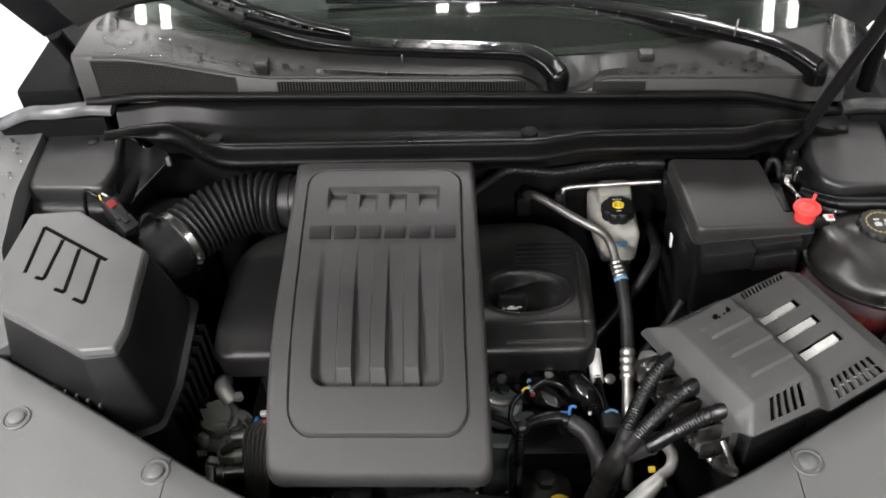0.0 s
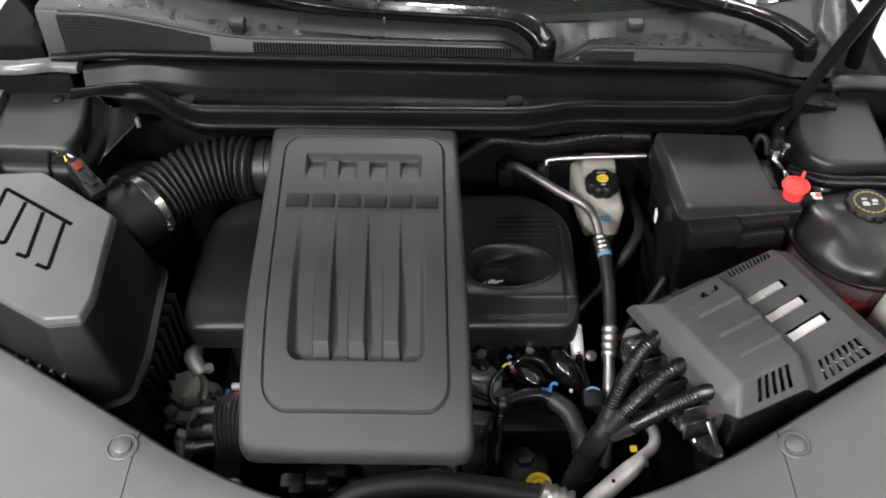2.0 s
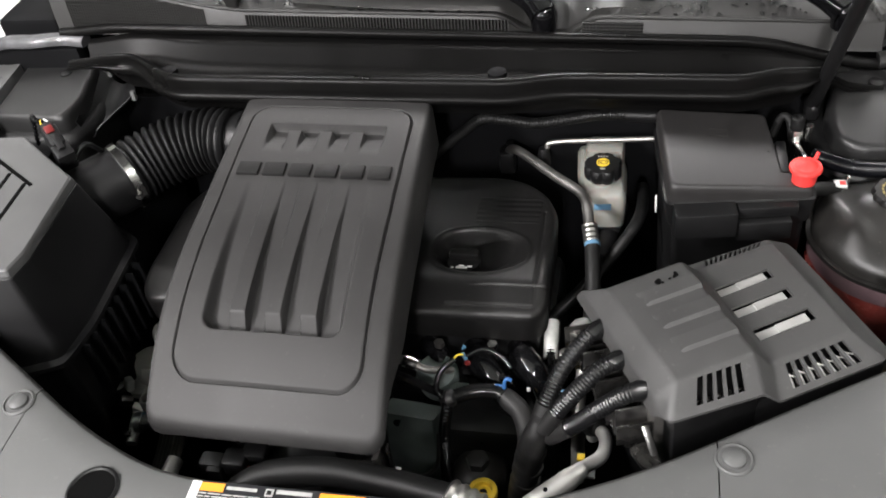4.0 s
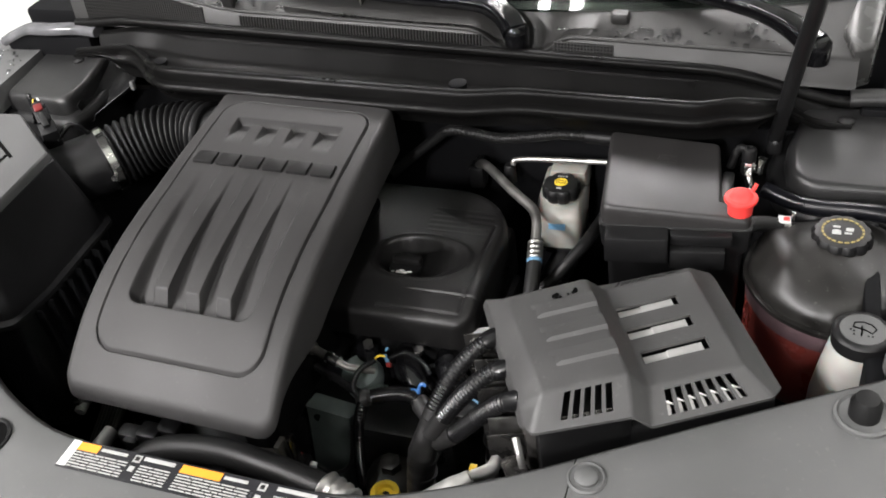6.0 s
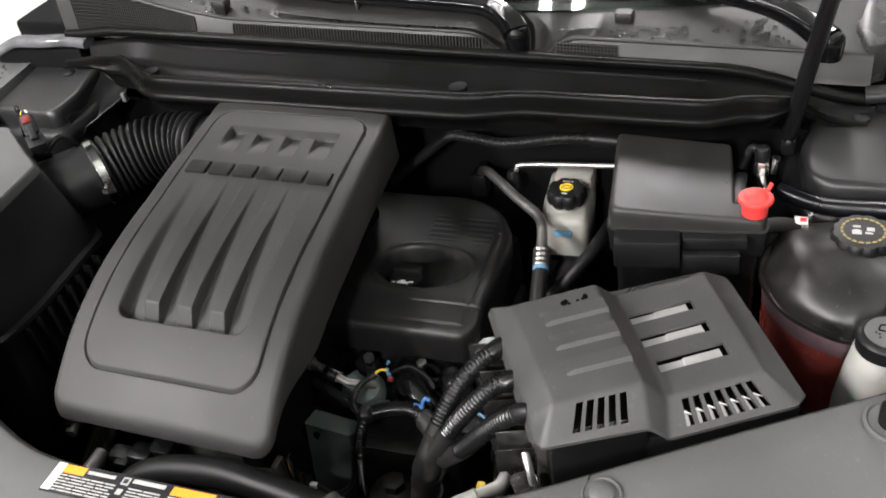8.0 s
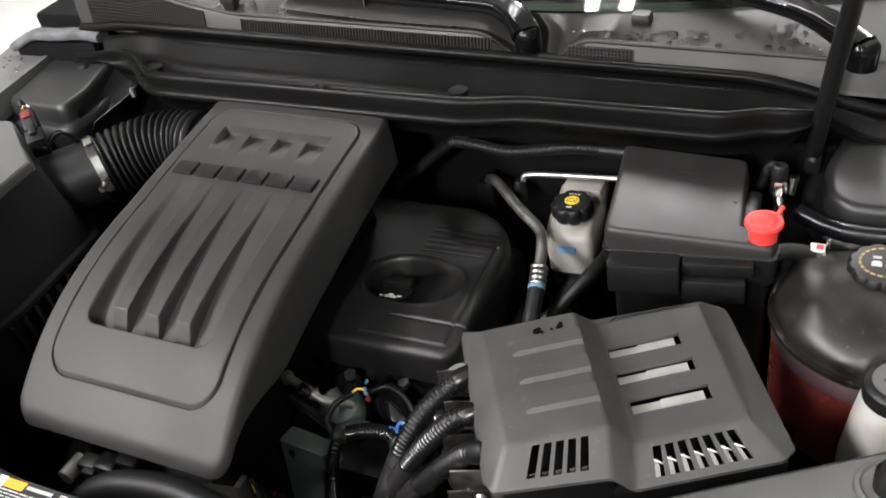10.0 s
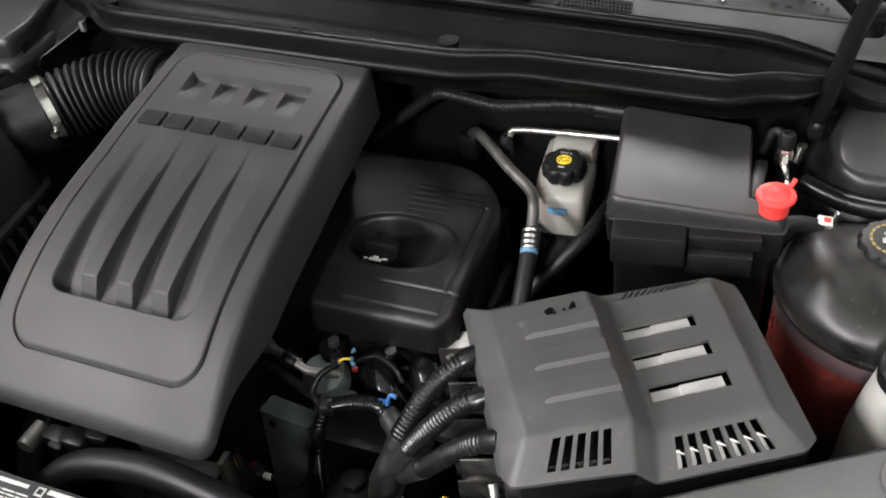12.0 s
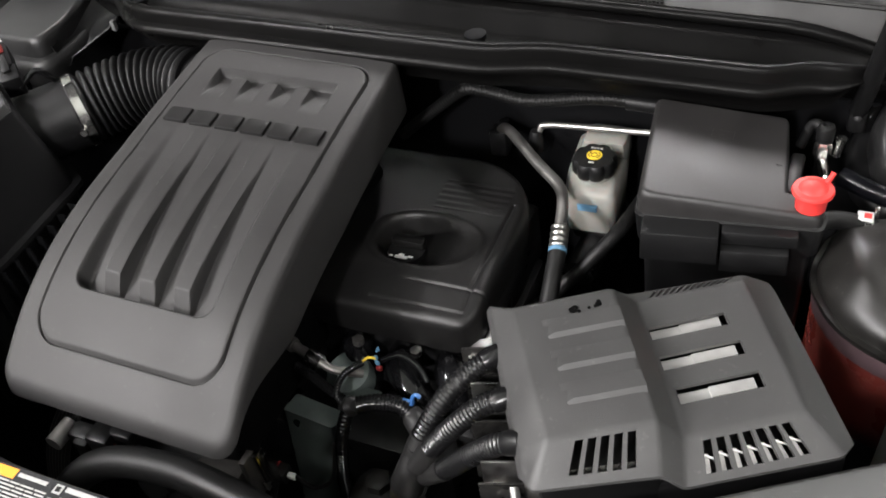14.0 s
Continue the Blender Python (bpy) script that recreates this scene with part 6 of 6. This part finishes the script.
part("lower_stub", merge(sweep([Vector((-0.405, 0.105, 0.775)), Vector((-0.355, 0.11, 0.777))], 0.012, 14), sweep([Vector((-0.409, 0.105, 0.775)), Vector((-0.398, 0.106, 0.775))], 0.016, 14)), M_ALU, thermo)
part("rusty_lever", sweep(spline([(-0.44, 0.15, 0.74), (-0.43, 0.12, 0.745), (-0.425, 0.09, 0.74)], 6), 0.009, 10), M_RAWALU, thermo)
part("pivot", lathe([(0.006, 0), (0.006, 0.006), (0.002, 0.007)], 12, Matrix.Translation((-0.428, 0.098, 0.752))), M_STEEL, thermo)
# Pushed back along the first camera's sight lines to fit its view.
AWAY_FROM_EYE = Matrix.Translation((0.039, -0.679, 1.989)) @ Matrix.Scale(1.06, 4) @ Matrix.Translation((-0.039, 0.679, -1.989))
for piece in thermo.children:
    piece.data.transform(AWAY_FROM_EYE)
bundle = thing("wire_bundle", (-0.35, 0.12, 0.7), "bundle of black strands below coloured connectors", "wiring loom")
for k in range(7):
    o = 0.0072 * k
    part("strand", tube([(-0.325, 0.185 - 0.3 * o, 0.812), (-0.362 + 0.9 * o, 0.165, 0.815), (-0.365 + 0.95 * o, 0.125, 0.805), (-0.36 + 0.8 * o, 0.085, 0.775), (-0.375 + 0.75 * o, 0.035, 0.72), (-0.38 + 0.6 * o, 0.0, 0.64)], 0.0038, 8), M_SATIN, bundle)
part("grey_connector", rbox(-0.35, -0.325, 0.188, 0.198, 0.808, 0.818, 0.003), M_SILVERTXT, bundle, "pale connector")
part("blue_connector", rbox(-0.357, -0.348, 0.17, 0.186, 0.81, 0.818, 0.003), M_BLUE, bundle, "blue connector")
part("red_connector", rbox(-0.342, -0.332, 0.17, 0.181, 0.81, 0.819, 0.003), M_DULLRED, bundle, "red connector")

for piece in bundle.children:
    piece.data.transform(AWAY_FROM_EYE)

# ---- alternator and belt side under the cover's front ----
alt = thing("alternator", (-0.12, 0.08, 0.55), "dull metal alternator and brackets under the cover", "alternator")
part("case", lathe([(0.06, -0.1), (0.068, -0.05), (0.068, 0.02), (0.058, 0.04), (0.02, 0.045)], 32, axis((-0.13, 0.09, 0.72), (0.1, -0.6, 0.5))), M_DARK, alt)
part("bracket", rbox(-0.22, -0.185, 0.03, 0.06, 0.77, 0.8, 0.006), M_DARK, alt)
part("bracket", rbox(-0.26, -0.225, 0.035, 0.06, 0.76, 0.785, 0.006), M_DARK, alt)
part("connector", rbox(-0.195, -0.16, 0.045, 0.07, 0.785, 0.8, 0.004), M_DARK, alt)
part("grey_tube", sweep([Vector((-0.352, 0.06, 0.69)), Vector((-0.351, 0.098, 0.69))], 0.0125, 16), M_RAWALU, alt, "short grey metal tube")
part("steel_strap", rbox(0.0, 0.007, 0.07, 0.085, 0.72, 0.8, 0.001), M_STEEL, alt)
part("brass_strap", rbox(-0.013, -0.005, 0.06, 0.08, 0.72, 0.795, 0.001), M_TARN, alt)
part("pulley", lathe([(0.03, -0.012), (0.034, -0.012), (0.03, -0.006), (0.034, 0.0), (0.03, 0.006), (0.034, 0.012), (0.012, 0.013)], 30, axis((-0.03, 0.08, 0.71), (1, -0.1, 0.1))), M_DARK, alt)
part("steel_tab", rbox(-0.09, -0.082, 0.14, 0.15, 0.66, 0.715, 0.001), M_STEEL, alt, "bright steel strap")
part("cast_foot", prism(round_poly([(-0.085, 0.03), (-0.02, 0.045), (-0.02, 0.08), (-0.085, 0.07)], 0.008), 0.6, 0.765, 0.004), M_TARN, alt)

plugs = thing("alternator_plug", (-0.2, 0.03, 0.78), "grey wiring plugs with a red lock under the cover", "connector")
for x, y, w, m_ in ((-0.245, 0.028, 0.022, M_DARK), (-0.205, 0.03, 0.03, M_DARK), (-0.16, 0.034, 0.016, M_DARK)):
    part("plug_shell", rbox(x, x + w, y, y + 0.02, 0.745, 0.782, 0.003), m_, plugs)
part("red_lock", rbox(-0.2, -0.184, 0.033, 0.043, 0.782, 0.785, 0.001), M_DULLRED, plugs, "dark red lock")

# ---- bonnet prop rod ----
prop = thing("bonnet_prop", (0.595, 0.66, 0.95), "black painted steel bonnet prop rod", "prop rod")
part("rod", tube([(0.576, 0.652, 0.962), (0.58, 0.639, 0.992), (0.594, 0.597, 1.115), (0.611, 0.545, 1.25), (0.63, 0.46, 1.46), (0.652, 0.36, 1.72)], 0.0108, 14), M_BLACK, prop)
part("foot_bracket", rbox(0.566, 0.588, 0.646, 0.672, 0.93, 0.966, 0.006), M_BLACK, prop)
part("pivot_bolt", lathe([(0.005, 0), (0.005, 0.005), (0.003, 0.006)], 6, axis((0.577, 0.645, 0.955), (0, -1, 0.3))), M_DARK, prop)

# ---- push clips on the plenum, bracket tabs at the bay's rear corners ----
for px, py, pz in ((-0.456, 0.612, 1.056), (0.1, 0.612, 1.046)):
    pk = thing("push_clip", (px, py, pz), "black plastic push clip in the plenum channel", "push pin", "plenum clips")
    part("head", lathe([(0.0145, -0.006), (0.0145, 0.0015), (0.011, 0.0035), (0.002, 0.004)], 22, Matrix.Translation((px, py, pz - 0.001))), M_BAY, pk)
tab = thing("harness_bracket", (-0.62, 0.65, 0.9), "black moulded saddle beside the strut cover with a small tab", "bracket")
saddle = []
for i in range(13):
    f = i / 12
    a = Vector((-0.672, 0.728, 0.992)).lerp(Vector((-0.655, 0.585, 0.968)), f)
    b = Vector((-0.598, 0.722, 0.99)).lerp(Vector((-0.566, 0.652, 0.985)), min(1.0, 2 * f)) if f < 0.5 else Vector((-0.566, 0.652, 0.985)).lerp(Vector((-0.625, 0.59, 0.95)), 2 * f - 1)
    saddle.append([a.lerp(b, j / 12) - Vector((0, 0, 0.034 * math.sin(math.pi * j / 12) * (1 - 0.3 * f))) for j in range(13)])
part("saddle", thicken(skin(saddle), 0.002), M_BELLOW, tab, smooth=60)
part("tab_end", rbox(-0.571, -0.563, 0.644, 0.653, 0.972, 0.99, 0.002), M_SHIELD, tab, "pale tab end")
